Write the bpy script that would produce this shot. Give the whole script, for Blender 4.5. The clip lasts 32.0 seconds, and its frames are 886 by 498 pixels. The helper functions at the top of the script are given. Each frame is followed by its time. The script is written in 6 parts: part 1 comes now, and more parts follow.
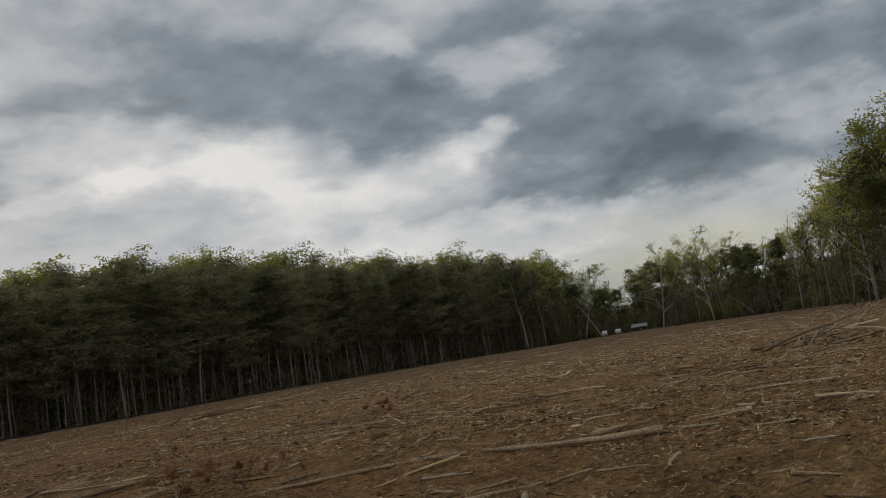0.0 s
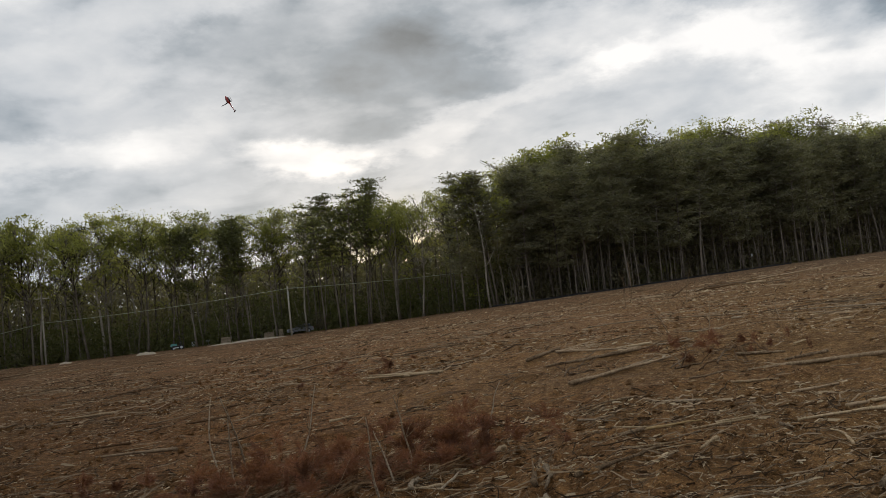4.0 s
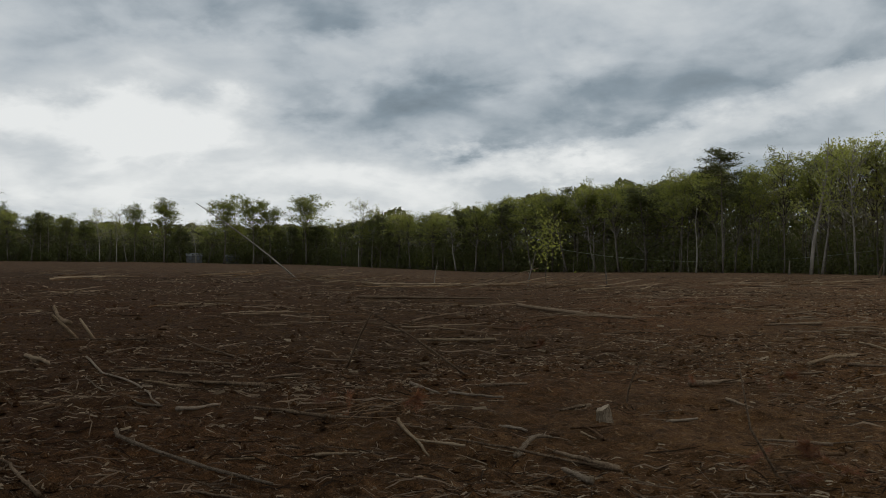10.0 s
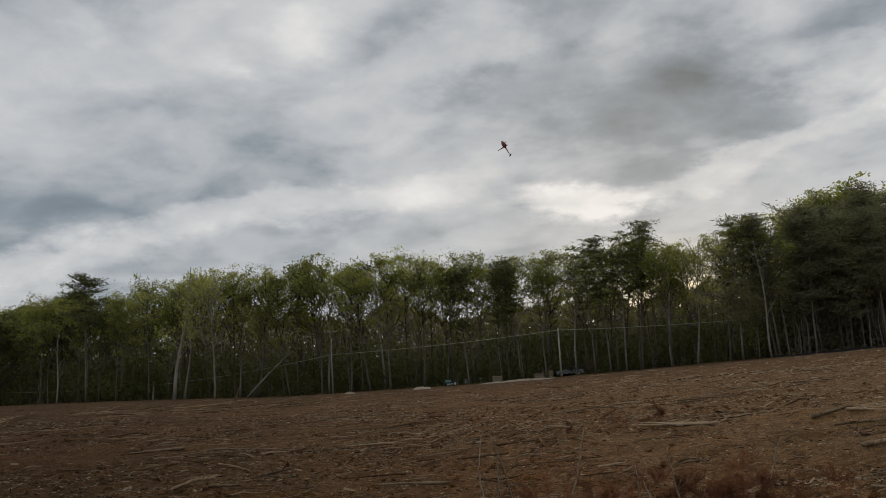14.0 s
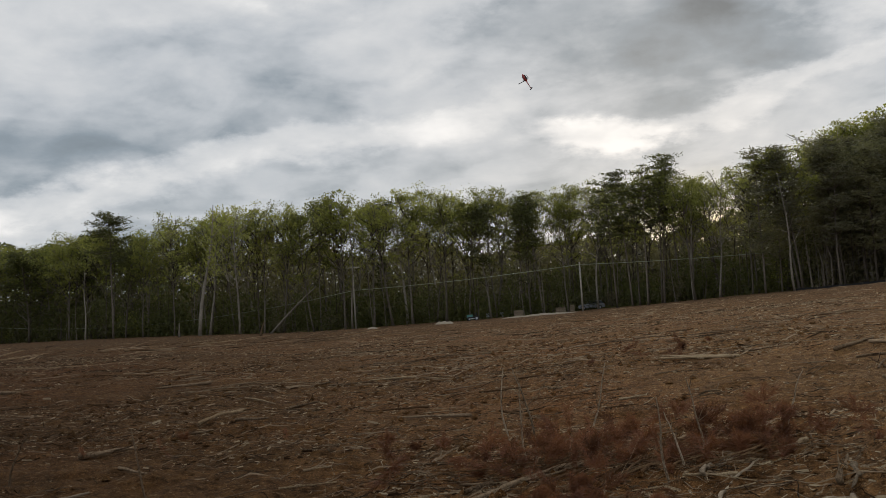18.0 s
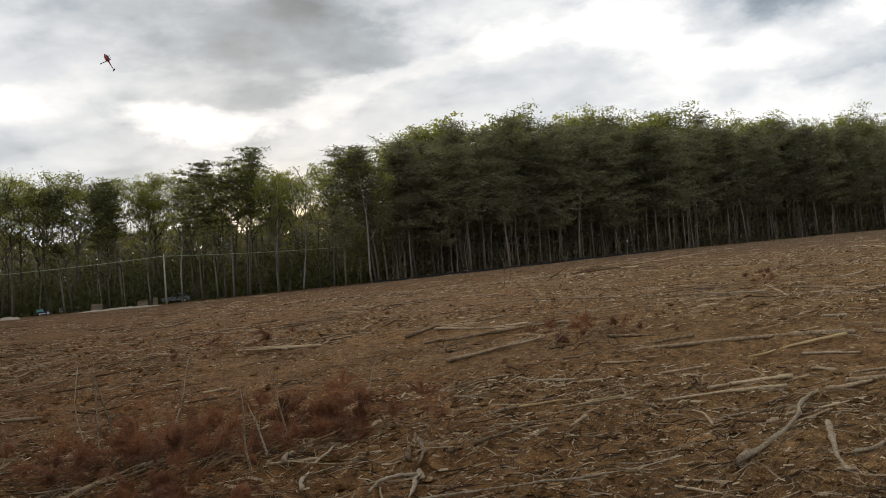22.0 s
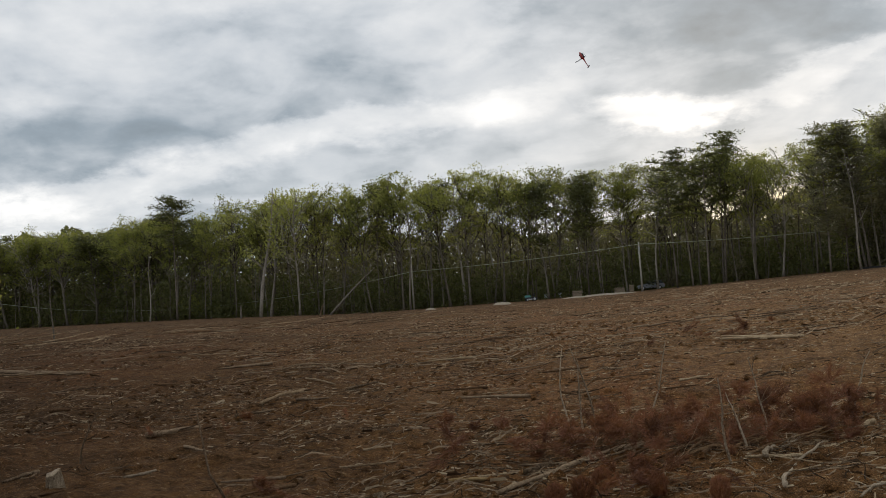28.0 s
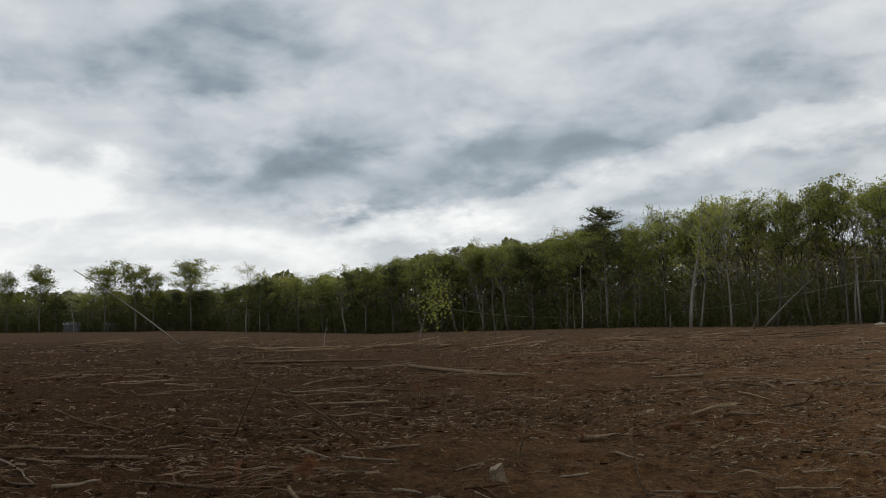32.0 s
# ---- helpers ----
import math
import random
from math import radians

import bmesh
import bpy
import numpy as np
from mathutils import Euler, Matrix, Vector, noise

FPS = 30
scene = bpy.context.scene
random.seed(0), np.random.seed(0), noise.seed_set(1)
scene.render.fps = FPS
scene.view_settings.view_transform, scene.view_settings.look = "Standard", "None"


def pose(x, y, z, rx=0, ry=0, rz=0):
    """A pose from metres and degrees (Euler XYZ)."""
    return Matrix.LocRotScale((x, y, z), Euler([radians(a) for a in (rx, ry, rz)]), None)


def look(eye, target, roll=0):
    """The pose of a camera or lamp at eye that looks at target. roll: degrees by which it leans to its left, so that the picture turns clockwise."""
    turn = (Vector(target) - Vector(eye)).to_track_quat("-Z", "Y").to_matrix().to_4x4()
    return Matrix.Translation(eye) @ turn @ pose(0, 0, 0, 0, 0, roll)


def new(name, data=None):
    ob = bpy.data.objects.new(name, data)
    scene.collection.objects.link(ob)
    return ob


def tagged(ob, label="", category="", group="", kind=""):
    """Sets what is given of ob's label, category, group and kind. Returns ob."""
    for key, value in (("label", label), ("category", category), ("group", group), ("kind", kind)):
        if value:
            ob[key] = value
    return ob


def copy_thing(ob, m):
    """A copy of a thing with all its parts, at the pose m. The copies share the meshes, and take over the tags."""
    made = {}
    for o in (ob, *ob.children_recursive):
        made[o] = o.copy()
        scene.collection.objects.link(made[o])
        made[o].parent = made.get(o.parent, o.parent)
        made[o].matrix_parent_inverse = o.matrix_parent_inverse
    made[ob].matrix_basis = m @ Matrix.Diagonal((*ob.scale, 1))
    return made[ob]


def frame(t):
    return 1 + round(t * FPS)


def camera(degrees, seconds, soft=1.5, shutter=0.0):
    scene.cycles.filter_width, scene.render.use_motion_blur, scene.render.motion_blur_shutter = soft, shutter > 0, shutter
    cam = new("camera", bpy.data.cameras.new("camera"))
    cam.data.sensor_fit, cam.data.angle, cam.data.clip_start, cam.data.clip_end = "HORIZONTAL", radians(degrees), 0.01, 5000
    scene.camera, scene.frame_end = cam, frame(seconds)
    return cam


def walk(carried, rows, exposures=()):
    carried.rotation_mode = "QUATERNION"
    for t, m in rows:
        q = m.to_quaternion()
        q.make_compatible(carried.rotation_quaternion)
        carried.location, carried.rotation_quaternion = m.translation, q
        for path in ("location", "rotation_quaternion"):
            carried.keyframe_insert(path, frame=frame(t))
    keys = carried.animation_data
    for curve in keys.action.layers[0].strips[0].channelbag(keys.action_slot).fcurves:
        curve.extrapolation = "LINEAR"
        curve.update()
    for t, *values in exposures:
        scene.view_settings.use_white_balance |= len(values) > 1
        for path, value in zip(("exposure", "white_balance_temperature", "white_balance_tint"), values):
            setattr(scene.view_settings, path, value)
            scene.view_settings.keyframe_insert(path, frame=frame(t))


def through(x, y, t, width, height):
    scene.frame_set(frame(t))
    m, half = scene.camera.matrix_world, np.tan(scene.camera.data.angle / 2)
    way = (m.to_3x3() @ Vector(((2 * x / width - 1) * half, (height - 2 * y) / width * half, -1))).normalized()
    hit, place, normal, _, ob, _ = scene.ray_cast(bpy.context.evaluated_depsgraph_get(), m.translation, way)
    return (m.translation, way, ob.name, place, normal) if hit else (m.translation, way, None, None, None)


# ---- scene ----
cam = camera(50.0, 32.0, soft=0.9)
EYE = 1.65
# seconds, turn to the left, tilt up, lean: a person standing on one spot, turning
PATH = [
    (0.0, -46.45, 8.23, -9.1), (0.5, -45.36, 8.44, -10.12), (1.0, -43.41, 8.55, -10.51), (1.5, -40.73, 8.88, -10.89),
    (2.0, -36.6, 7.44, -9.89), (2.5, -31.04, 6.49, -8.85), (4.5, -11.96, 4.76, -5.96), (5.0, -7.71, 5.05, -5.61),
    (5.5, -1.9, 4.23, -5.38), (6.0, 4.42, 4.17, -5.13), (6.5, 12.24, 5.16, -5.06), (7.0, 23.5, 5.05, -4.51),
    (7.5, 34.62, 4.77, -4.63), (8.0, 39.78, 4.32, -3.15), (8.5, 41.8, 3.49, -2.59), (9.0, 42.41, 2.44, -1.09),
    (9.5, 41.29, 1.77, -0.31), (10.0, 37.31, 2.41, -0.49), (10.5, 30.43, 3.3, -1.16), (11.0, 22.49, 3.56, -1.96),
    (11.5, 15.59, 4.76, -2.72), (12.0, 9.8, 5.22, -3.23), (12.5, 4.64, 5.47, -3.24), (13.0, 1.98, 6.88, -3.63),
    (13.5, 0.14, 8.92, -4.25), (14.0, 0.0, 8.69, -3.58), (14.5, 0.69, 7.62, -3.68), (15.0, 1.58, 7.42, -3.79),
    (15.5, 3.06, 6.71, -3.93), (17.5, 2.68, 5.74, -3.17), (18.0, 1.53, 4.89, -3.87), (18.5, -1.06, 3.77, -4.8),
    (19.0, -4.6, 2.71, -5.03), (19.5, -8.06, 2.65, -5.44), (20.0, -11.27, 3.05, -5.8), (20.5, -13.96, 3.18, -5.34),
    (21.0, -16.79, 3.06, -5.06), (21.5, -20.14, 2.92, -4.95), (22.0, -22.97, 2.6, -4.58), (22.5, -24.98, 3.28, -5.31),
    (23.0, -26.41, 4.31, -6.22), (23.5, -26.91, 5.05, -6.77), (24.0, -26.46, 5.71, -7.03), (24.5, -24.4, 5.42, -6.49),
    (26.5, -11.62, 6.98, -6.35), (27.0, -6.06, 6.1, -5.03), (27.5, -0.2, 4.63, -4.32), (28.0, 5.07, 3.98, -4.04),
    (28.5, 10.58, 3.78, -3.71), (29.0, 15.51, 4.48, -3.12), (29.5, 19.14, 4.45, -2.39), (30.0, 21.96, 3.59, -2.12),
    (30.5, 24.59, 2.71, -1.89), (31.0, 26.93, 2.59, -1.88), (31.5, 28.6, 4.4, -1.7), (32.0, 30.54, 5.93, -2.15),
]
EXPOSURE = [(0.0, -0.48, 6650, 11), (2.5, -0.25, 6650, 11), (4.5, 0.0, 6600, 11), (6.0, 0.10, 6600, 11), (7.2, 0.12, 6500, 10), (9.0, -0.25, 6400, 8),
            (10.0, -0.32, 6400, 8), (11.0, -0.42, 6450, 9), (12.0, -0.4, 6500, 10), (14.0, -0.40, 6600, 11), (15.5, -0.42, 6600, 11), (18.0, -0.16, 6600, 11), (21.0, 0.14, 6650, 11), (24.0, 0.2, 6650, 11),
            (27.0, 0.05, 6600, 11), (29.0, 0.06, 6500, 10), (31.0, 0.08, 6450, 9), (32.0, -0.10, 6450, 9)]
walk(cam, [(t, pose(0, 0, EYE, 90 + up, 0, turn) @ pose(0, 0, 0, 0, 0, lean)) for t, turn, up, lean in PATH], EXPOSURE)

# ---- sky and light ----
# broad cloud masses: bearing, height above the horizon, half width, half height, slope (degrees), weight
CLOUDS = [
    (36.5, 19.4, 15.2, 2.4, -15, -0.22), (60.5, 10.4, 9.0, 2.4, -1, -0.26), (60.6, 17.0, 14.9, 3.2, -8, -0.24),
    (25.0, 24.0, 9.2, 2.8, -1, 0.16), (29.7, 15.4, 9.2, 1.7, -13, 0.31), (42.0, 12.0, 7.0, 1.5, 12, 0.26), (36.0, 14.5, 6.5, 2.2, 4, 0.14),
    (49.0, 13.7, 2.2, 1.0, 20, 0.24), (50.9, 18.3, 3.2, 1.2, -1, 0.22), (45.3, 21.2, 2.2, 0.9, -19, 0.15),
    (67.8, 12.5, 4.9, 0.7, 2, 0.10), (47.1, 8.5, 17.3, 1.2, -1, 0.30), (8.0, 11.0, 3.8, 0.9, 0, 0.44),
    (-7.6, 11.6, 12.2, 0.9, 8, 0.20), (19.3, 12.6, 8.7, 0.7, 13, 0.20), (-23.6, 8.5, 5.2, 0.9, 11, 0.20)]
CLOUDS += [
    (-15.0, 14.6, 11.0, 2.2, 10, -0.05), (9.9, 17.7, 10.0, 2.0, 5, -0.14), (23.2, 18.6, 7.2, 1.5, 4, -0.10),
    (-1.6, 18.6, 7.2, 2.0, 26, 0.18), (-13.0, 21.7, 8.0, 2.2, 12, 0.26), (18.0, 16.0, 9.0, 2.4, 6, -0.13), (-55.0, 9.9, 7.2, 1.6, 1, 0.34),
    (-50.9, 6.0, 21.2, 2.8, -2, 0.34), (-54.0, 13.5, 12.0, 3.0, 0, 0.10), (-32.9, 7.5, 4.5, 0.8, 3, 0.25), (-36.2, 10.4, 11.5, 1.5, -7, -0.07),
    (-51.2, 15.8, 7.1, 1.2, 1, -0.06), (-23.5, 11.6, 7.0, 2.0, 3, -0.08), (-41.6, 13.9, 5.3, 1.4, 18, 0.10),
    (-46.5, 17.0, 9.3, 2.0, 7, -0.12), (-34.9, 10.2, 10.4, 1.7, 6, -0.08), (-8.3, 11.0, 7.0, 1.0, 4, 0.07), (-33.0, 18.5, 8.0, 4.0, 0, 0.15)]
SUN_BEARING, SUN_HEIGHT = 12.0, 14.0

world = bpy.data.worlds.new("overcast_sky")
scene.world = world
world.use_nodes = True


class Nodes:
    """Short ways to add nodes to a tree."""

    def __init__(self, tree):
        self.tree = tree
        tree.nodes.clear()

    def add(self, kind, **sets):
        node = self.tree.nodes.new(kind)
        for key, value in sets.items():
            if key == "operation":
                node.operation = value
            elif key == "blend_type":
                node.blend_type = value
            elif key == "data_type":
                node.data_type = value
            elif key == "noise_dimensions":
                node.noise_dimensions = value
            elif key == "feature":
                node.feature = value
            elif key == "use_clamp":
                node.use_clamp = value
        return node

    def put(self, socket, value):
        if isinstance(value, bpy.types.NodeSocket):
            self.tree.links.new(value, socket)
        else:
            socket.default_value = value

    def math(self, op, a, b=0.0, c=0.0, clamp=False):
        node = self.add("ShaderNodeMath", operation=op, use_clamp=clamp)
        for socket, value in zip(node.inputs, (a, b, c)):
            self.put(socket, value)
        return node.outputs[0]

    def vec(self, op, a, b=(0, 0, 0)):
        node = self.add("ShaderNodeVectorMath", operation=op)
        self.put(node.inputs[0], a)
        if op == "SCALE":
            self.put(node.inputs["Scale"], b)
        else:
            self.put(node.inputs[1], b)
        return node.outputs["Value"] if op in ("DOT_PRODUCT", "LENGTH") else node.outputs[0]

    def noise(self, vector, scale, detail=4.0, rough=0.5, out=0, distortion=0.0):
        node = self.add("ShaderNodeTexNoise")
        if vector is not None:
            self.put(node.inputs["Vector"], vector)
        self.put(node.inputs["Scale"], scale)
        self.put(node.inputs["Detail"], detail)
        self.put(node.inputs["Roughness"], rough)
        self.put(node.inputs["Distortion"], distortion)
        return node.outputs[out]

    def ramp(self, value, *stops):
        node = self.add("ShaderNodeValToRGB")
        el = node.color_ramp.elements
        while len(el) < len(stops):
            el.new(0.5)
        for e, (p, c) in zip(el, stops):
            e.position, e.color = p, (*c, 1) if len(c) == 3 else c
        self.put(node.inputs[0], value)
        return node.outputs[0]

    def mix(self, f, a, b, blend="MIX"):
        node = self.add("ShaderNodeMix", data_type="RGBA", blend_type=blend)
        self.put(node.inputs[0], f)
        for socket, value in ((node.inputs[6], a), (node.inputs[7], b)):
            self.put(socket, (*value, 1) if isinstance(value, tuple) and len(value) == 3 else value)
        return node.outputs[2]

    def combine(self, x, y, z=0.0):
        node = self.add("ShaderNodeCombineXYZ")
        for socket, value in zip(node.inputs, (x, y, z)):
            self.put(socket, value)
        return node.outputs[0]

    def split(self, v):
        node = self.add("ShaderNodeSeparateXYZ")
        self.put(node.inputs[0], v)
        return node.outputs


def build_sky():
    n = Nodes(world.node_tree)
    way = n.add("ShaderNodeTexCoord").outputs["Generated"]
    x, y, z = n.split(way)
    # the cloud deck, seen in perspective from below
    h = n.math("ADD", n.math("MAXIMUM", z, 0.0), 0.24)
    deck = n.combine(n.math("DIVIDE", x, h), n.math("DIVIDE", y, h))
    billow = n.noise(deck, 1.5, 7.0, 0.46, distortion=0.3)
    wisps = n.noise(deck, 7.0, 8.0, 0.6)
    # bearing and height in degrees, their lines frayed
    fray = n.vec("SUBTRACT", n.noise(deck, 4.0, 6.0, 0.55, out=1), (0.5, 0.5, 0.5))
    fx, fy, _ = n.split(fray)
    gx, gy, _ = n.split(n.vec("SUBTRACT", n.noise(n.vec("MULTIPLY", way, (1.0, 1.0, 2.0)), 9.0, 9.0, 0.62, out=1), (0.5, 0.5, 0.5)))
    bearing = n.math("ADD", n.math("MULTIPLY", n.math("ARCTAN2", x, y), 57.2958), n.math("MULTIPLY_ADD", fx, 8.0, n.math("MULTIPLY", gx, 9.0)))
    height = n.math("ADD", n.math("MULTIPLY", n.math("ARCSINE", z), 57.2958), n.math("MULTIPLY_ADD", fy, 3.0, n.math("MULTIPLY", gy, 4.5)))
    total = n.math("ADD", n.math("MULTIPLY_ADD", billow, 0.46, 0.283), n.math("MULTIPLY_ADD", wisps, 0.16, -0.08))
    puffs = n.noise(n.vec("MULTIPLY", way, (1.0, 1.0, 1.8)), 7.0, 7.0, 0.48, distortion=0.15)
    total = n.math("ADD", total, n.math("MULTIPLY_ADD", puffs, 0.36, -0.18))
    # rounded heaps of cloud with darker creases
    heap = n.math("ABSOLUTE", n.math("SUBTRACT", n.noise(n.vec("MULTIPLY", way, (1.0, 1.0, 2.2)), 6.5, 6.0, 0.48), 0.5))
    total = n.math("ADD", total, n.math("MULTIPLY_ADD", heap, 0.6, -0.043))
    # separate cells of the cloud deck, their undersides darker than the gaps
    cells = n.ramp(n.noise(deck, 3.4, 6.0, 0.5, distortion=0.5), (0.40, (0, 0, 0)), (0.60, (1, 1, 1)))
    total = n.math("ADD", total, n.math("MULTIPLY_ADD", cells, 0.15, -0.075))
    # the edges of single puffs
    curls = n.noise(n.vec("MULTIPLY", way, (1.0, 1.0, 1.8)), 13.0, 7.0, 0.5, distortion=0.1)
    total = n.math("ADD", total, n.math("MULTIPLY_ADD", n.ramp(curls, (0.42, (0, 0, 0)), (0.58, (1, 1, 1))), 0.075, -0.037))
    for b, e, w, t, slope, weight in CLOUDS:
        c, s = math.cos(radians(slope)), math.sin(radians(slope))
        da, de = n.math("SUBTRACT", bearing, b), n.math("SUBTRACT", height, e)
        along = n.math("ADD", n.math("MULTIPLY", da, c / w), n.math("MULTIPLY", de, s / w))
        across = n.math("ADD", n.math("MULTIPLY", da, -s / t), n.math("MULTIPLY", de, c / t))
        q = n.math("MULTIPLY_ADD", along, along, n.math("MULTIPLY", across, across))
        total = n.math("MULTIPLY_ADD", n.math("EXPONENT", n.math("MULTIPLY", n.math("MULTIPLY", q, q), -0.45)), weight * 1.05, total)
    # the cloud layer is thinner and paler towards the low sun
    low = n.math("EXPONENT", n.math("MULTIPLY", n.math("MAXIMUM", z, 0.0), -6.0))
    total = n.math("MULTIPLY_ADD", low, 0.075, total)
    cloud = n.ramp(total, (0.08, (0.15, 0.183, 0.212)), (0.34, (0.305, 0.365, 0.42)), (0.56, (0.575, 0.62, 0.665)),
                   (0.78, (0.77, 0.795, 0.815)), (1.0, (1.05, 1.05, 1.04)))
    # the low sun's yellow gleam under the edge of the cloud layer
    ga, ge = n.math("MULTIPLY", n.math("SUBTRACT", bearing, 14.0), 0.22), n.math("MULTIPLY", n.math("SUBTRACT", height, 4.5), 0.45)
    gleam = n.math("EXPONENT", n.math("MULTIPLY", n.math("MULTIPLY_ADD", ga, ga, n.math("MULTIPLY", ge, ge)), -1.0))
    cloud = n.mix(n.math("MULTIPLY", gleam, 0.75), cloud, (1.15, 0.95, 0.55))
    ga, ge = n.math("MULTIPLY", n.math("SUBTRACT", bearing, 62.0), 0.09), n.math("MULTIPLY", n.math("SUBTRACT", height, 5.0), 0.4)
    gleam = n.math("EXPONENT", n.math("MULTIPLY", n.math("MULTIPLY_ADD", ga, ga, n.math("MULTIPLY", ge, ge)), -1.0))
    cloud = n.mix(n.math("MULTIPLY", gleam, 0.6), cloud, (0.80, 0.78, 0.58))
    air = n.add("ShaderNodeTexSky")
    air.sky_type, air.sun_disc = "NISHITA", False
    air.sun_elevation, air.sun_rotation = radians(SUN_HEIGHT), radians(SUN_BEARING)
    thin = n.vec("SCALE", air.outputs[0], 0.08)
    seen = n.mix(0.94, thin, cloud)
    over = n.math("MULTIPLY", n.math("SUBTRACT", z, 0.42), 2.2, clamp=True)
    seen = n.vec("SCALE", seen, n.math("MULTIPLY_ADD", over, 1.1, 1.0))
    ground = n.math("GREATER_THAN", z, -0.02)
    seen = n.mix(ground, (0.05, 0.045, 0.035), seen)
    back = n.add("ShaderNodeBackground")
    n.put(back.inputs[0], seen)
    back.inputs[1].default_value = 1.0
    n.tree.links.new(back.outputs[0], n.add("ShaderNodeOutputWorld").inputs[0])


build_sky()
world.cycles.sampling_method, world.cycles.sample_map_resolution = "MANUAL", 512

sun = new("sun", bpy.data.lights.new("sun", "SUN"))
sun.data.energy, sun.data.angle, sun.data.color = 1.3, radians(14), (1.0, 0.9, 0.76)
b, e = radians(SUN_BEARING), radians(SUN_HEIGHT)
sun.matrix_world = look((math.sin(b) * math.cos(e) * 60, math.cos(b) * math.cos(e) * 60, math.sin(e) * 60), (0, 0, 0))


# ---- materials ----
def material(name):
    mat = bpy.data.materials.new(name)
    mat.use_nodes = True
    n = Nodes(mat.node_tree)
    bsdf = n.add("ShaderNodeBsdfPrincipled")
    out = n.add("ShaderNodeOutputMaterial")
    n.tree.links.new(bsdf.outputs[0], out.inputs[0])
    return mat, n, bsdf, out


def bump(n, bsdf, height, strength, distance):
    node = n.add("ShaderNodeBump")
    n.put(node.inputs["Height"], height)
    node.inputs["Strength"].default_value, node.inputs["Distance"].default_value = strength, distance
    n.tree.links.new(node.outputs[0], bsdf.inputs["Normal"])


def soil_material():
    mat, n, bsdf, _ = material("churned_soil")
    p = n.add("ShaderNodeTexCoord").outputs["Object"]
    broad = n.noise(p, 0.09, 5, 0.6)
    patch = n.noise(p, 0.7, 6, 0.65)
    grain = n.noise(p, 9.0, 6, 0.7)
    fine = n.noise(p, 42.0, 4, 0.7)
    soil = n.ramp(n.math("MULTIPLY_ADD", grain, 0.55, n.math("MULTIPLY", patch, 0.45)),
                  (0.30, (0.034, 0.019, 0.009)), (0.45, (0.103, 0.061, 0.029)), (0.60, (0.185, 0.113, 0.055)), (0.78, (0.31, 0.20, 0.105)))
    litter = n.ramp(grain, (0.35, (0.06, 0.029, 0.013)), (0.65, (0.185, 0.096, 0.045)))
    col = n.mix(n.ramp(broad, (0.45, (0, 0, 0)), (0.62, (0.75, 0.75, 0.75))), soil, litter)
    grey = n.ramp(n.noise(p, 0.22, 4, 0.6), (0.5, (0, 0, 0)), (0.7, (0.55, 0.55, 0.55)))
    col = n.mix(grey, col, n.ramp(fine, (0.35, (0.05, 0.032, 0.018)), (0.7, (0.24, 0.16, 0.09))))
    # shreds of bark and wood trodden into the soil
    for across, along, share, strength in ((13.0, 38.0, 0.20, 0.75), (34.0, 80.0, 0.26, 0.7), (5.0, 15.0, 0.07, 0.6)):
        cell = n.add("ShaderNodeTexVoronoi")
        stretched = n.vec("MULTIPLY", p, (across, along, (across + along) / 2))
        n.put(cell.inputs["Vector"], n.vec("ADD", stretched, n.vec("SCALE", n.noise(p, 2.5, 4, 0.65, out=1), across * 0.6)))
        cell.inputs["Scale"].default_value = 1.0
        lot, shade, _ = n.split(cell.outputs["Color"])
        chip = n.math("LESS_THAN", lot, n.math("MULTIPLY", patch, share * 2.0))
        inside = n.math("LESS_THAN", cell.outputs["Distance"], 0.40)
        col = n.mix(n.math("MULTIPLY", n.math("MULTIPLY", chip, inside), strength), col, n.ramp(shade, (0.1, (0.07, 0.045, 0.028)), (0.5, (0.19, 0.135, 0.085)), (0.95, (0.34, 0.265, 0.175))))
    # leaf litter and grey dust towards the woods
    far = n.ramp(n.math("DIVIDE", n.vec("LENGTH", p), 200.0), (0.17, (0, 0, 0)), (0.65, (0.7, 0.7, 0.7)))
    col = n.mix(far, col, n.ramp(grain, (0.35, (0.034, 0.026, 0.021)), (0.65, (0.112, 0.088, 0.070))))
    # paler soil on the rise; darker soil on the other half of the field
    px, py, _ = n.split(p)
    across = n.math("SUBTRACT", px, n.math("MULTIPLY", py, 0.15))
    rightward = n.math("ADD", n.math("DIVIDE", across, n.math("MULTIPLY_ADD", n.vec("LENGTH", p), 0.9, 3.0)), n.math("MULTIPLY_ADD", broad, 0.8, -0.4))
    near_rise = n.math("SUBTRACT", 1.0, n.math("MULTIPLY", far, 0.8))
    tone = n.ramp(n.math("MULTIPLY_ADD", n.math("MULTIPLY", rightward, near_rise), 0.5, 0.5), (0.15, (0.42, 0.352, 0.292)), (0.5, (1.30, 1.06, 0.80)), (0.85, (1.82, 1.76, 1.60)))
    col = n.mix(1.0, col, tone, "MULTIPLY")
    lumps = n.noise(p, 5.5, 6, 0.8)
    # darkening of the hollows put into the colour, crests paled
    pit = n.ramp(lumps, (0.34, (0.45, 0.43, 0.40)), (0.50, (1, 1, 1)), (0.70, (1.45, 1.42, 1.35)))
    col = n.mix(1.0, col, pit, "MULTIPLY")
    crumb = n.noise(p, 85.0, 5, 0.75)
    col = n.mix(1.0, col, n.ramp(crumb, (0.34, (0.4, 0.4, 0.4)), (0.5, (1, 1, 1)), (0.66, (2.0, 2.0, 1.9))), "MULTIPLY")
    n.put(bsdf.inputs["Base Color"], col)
    bsdf.inputs["Roughness"].default_value = 1.0
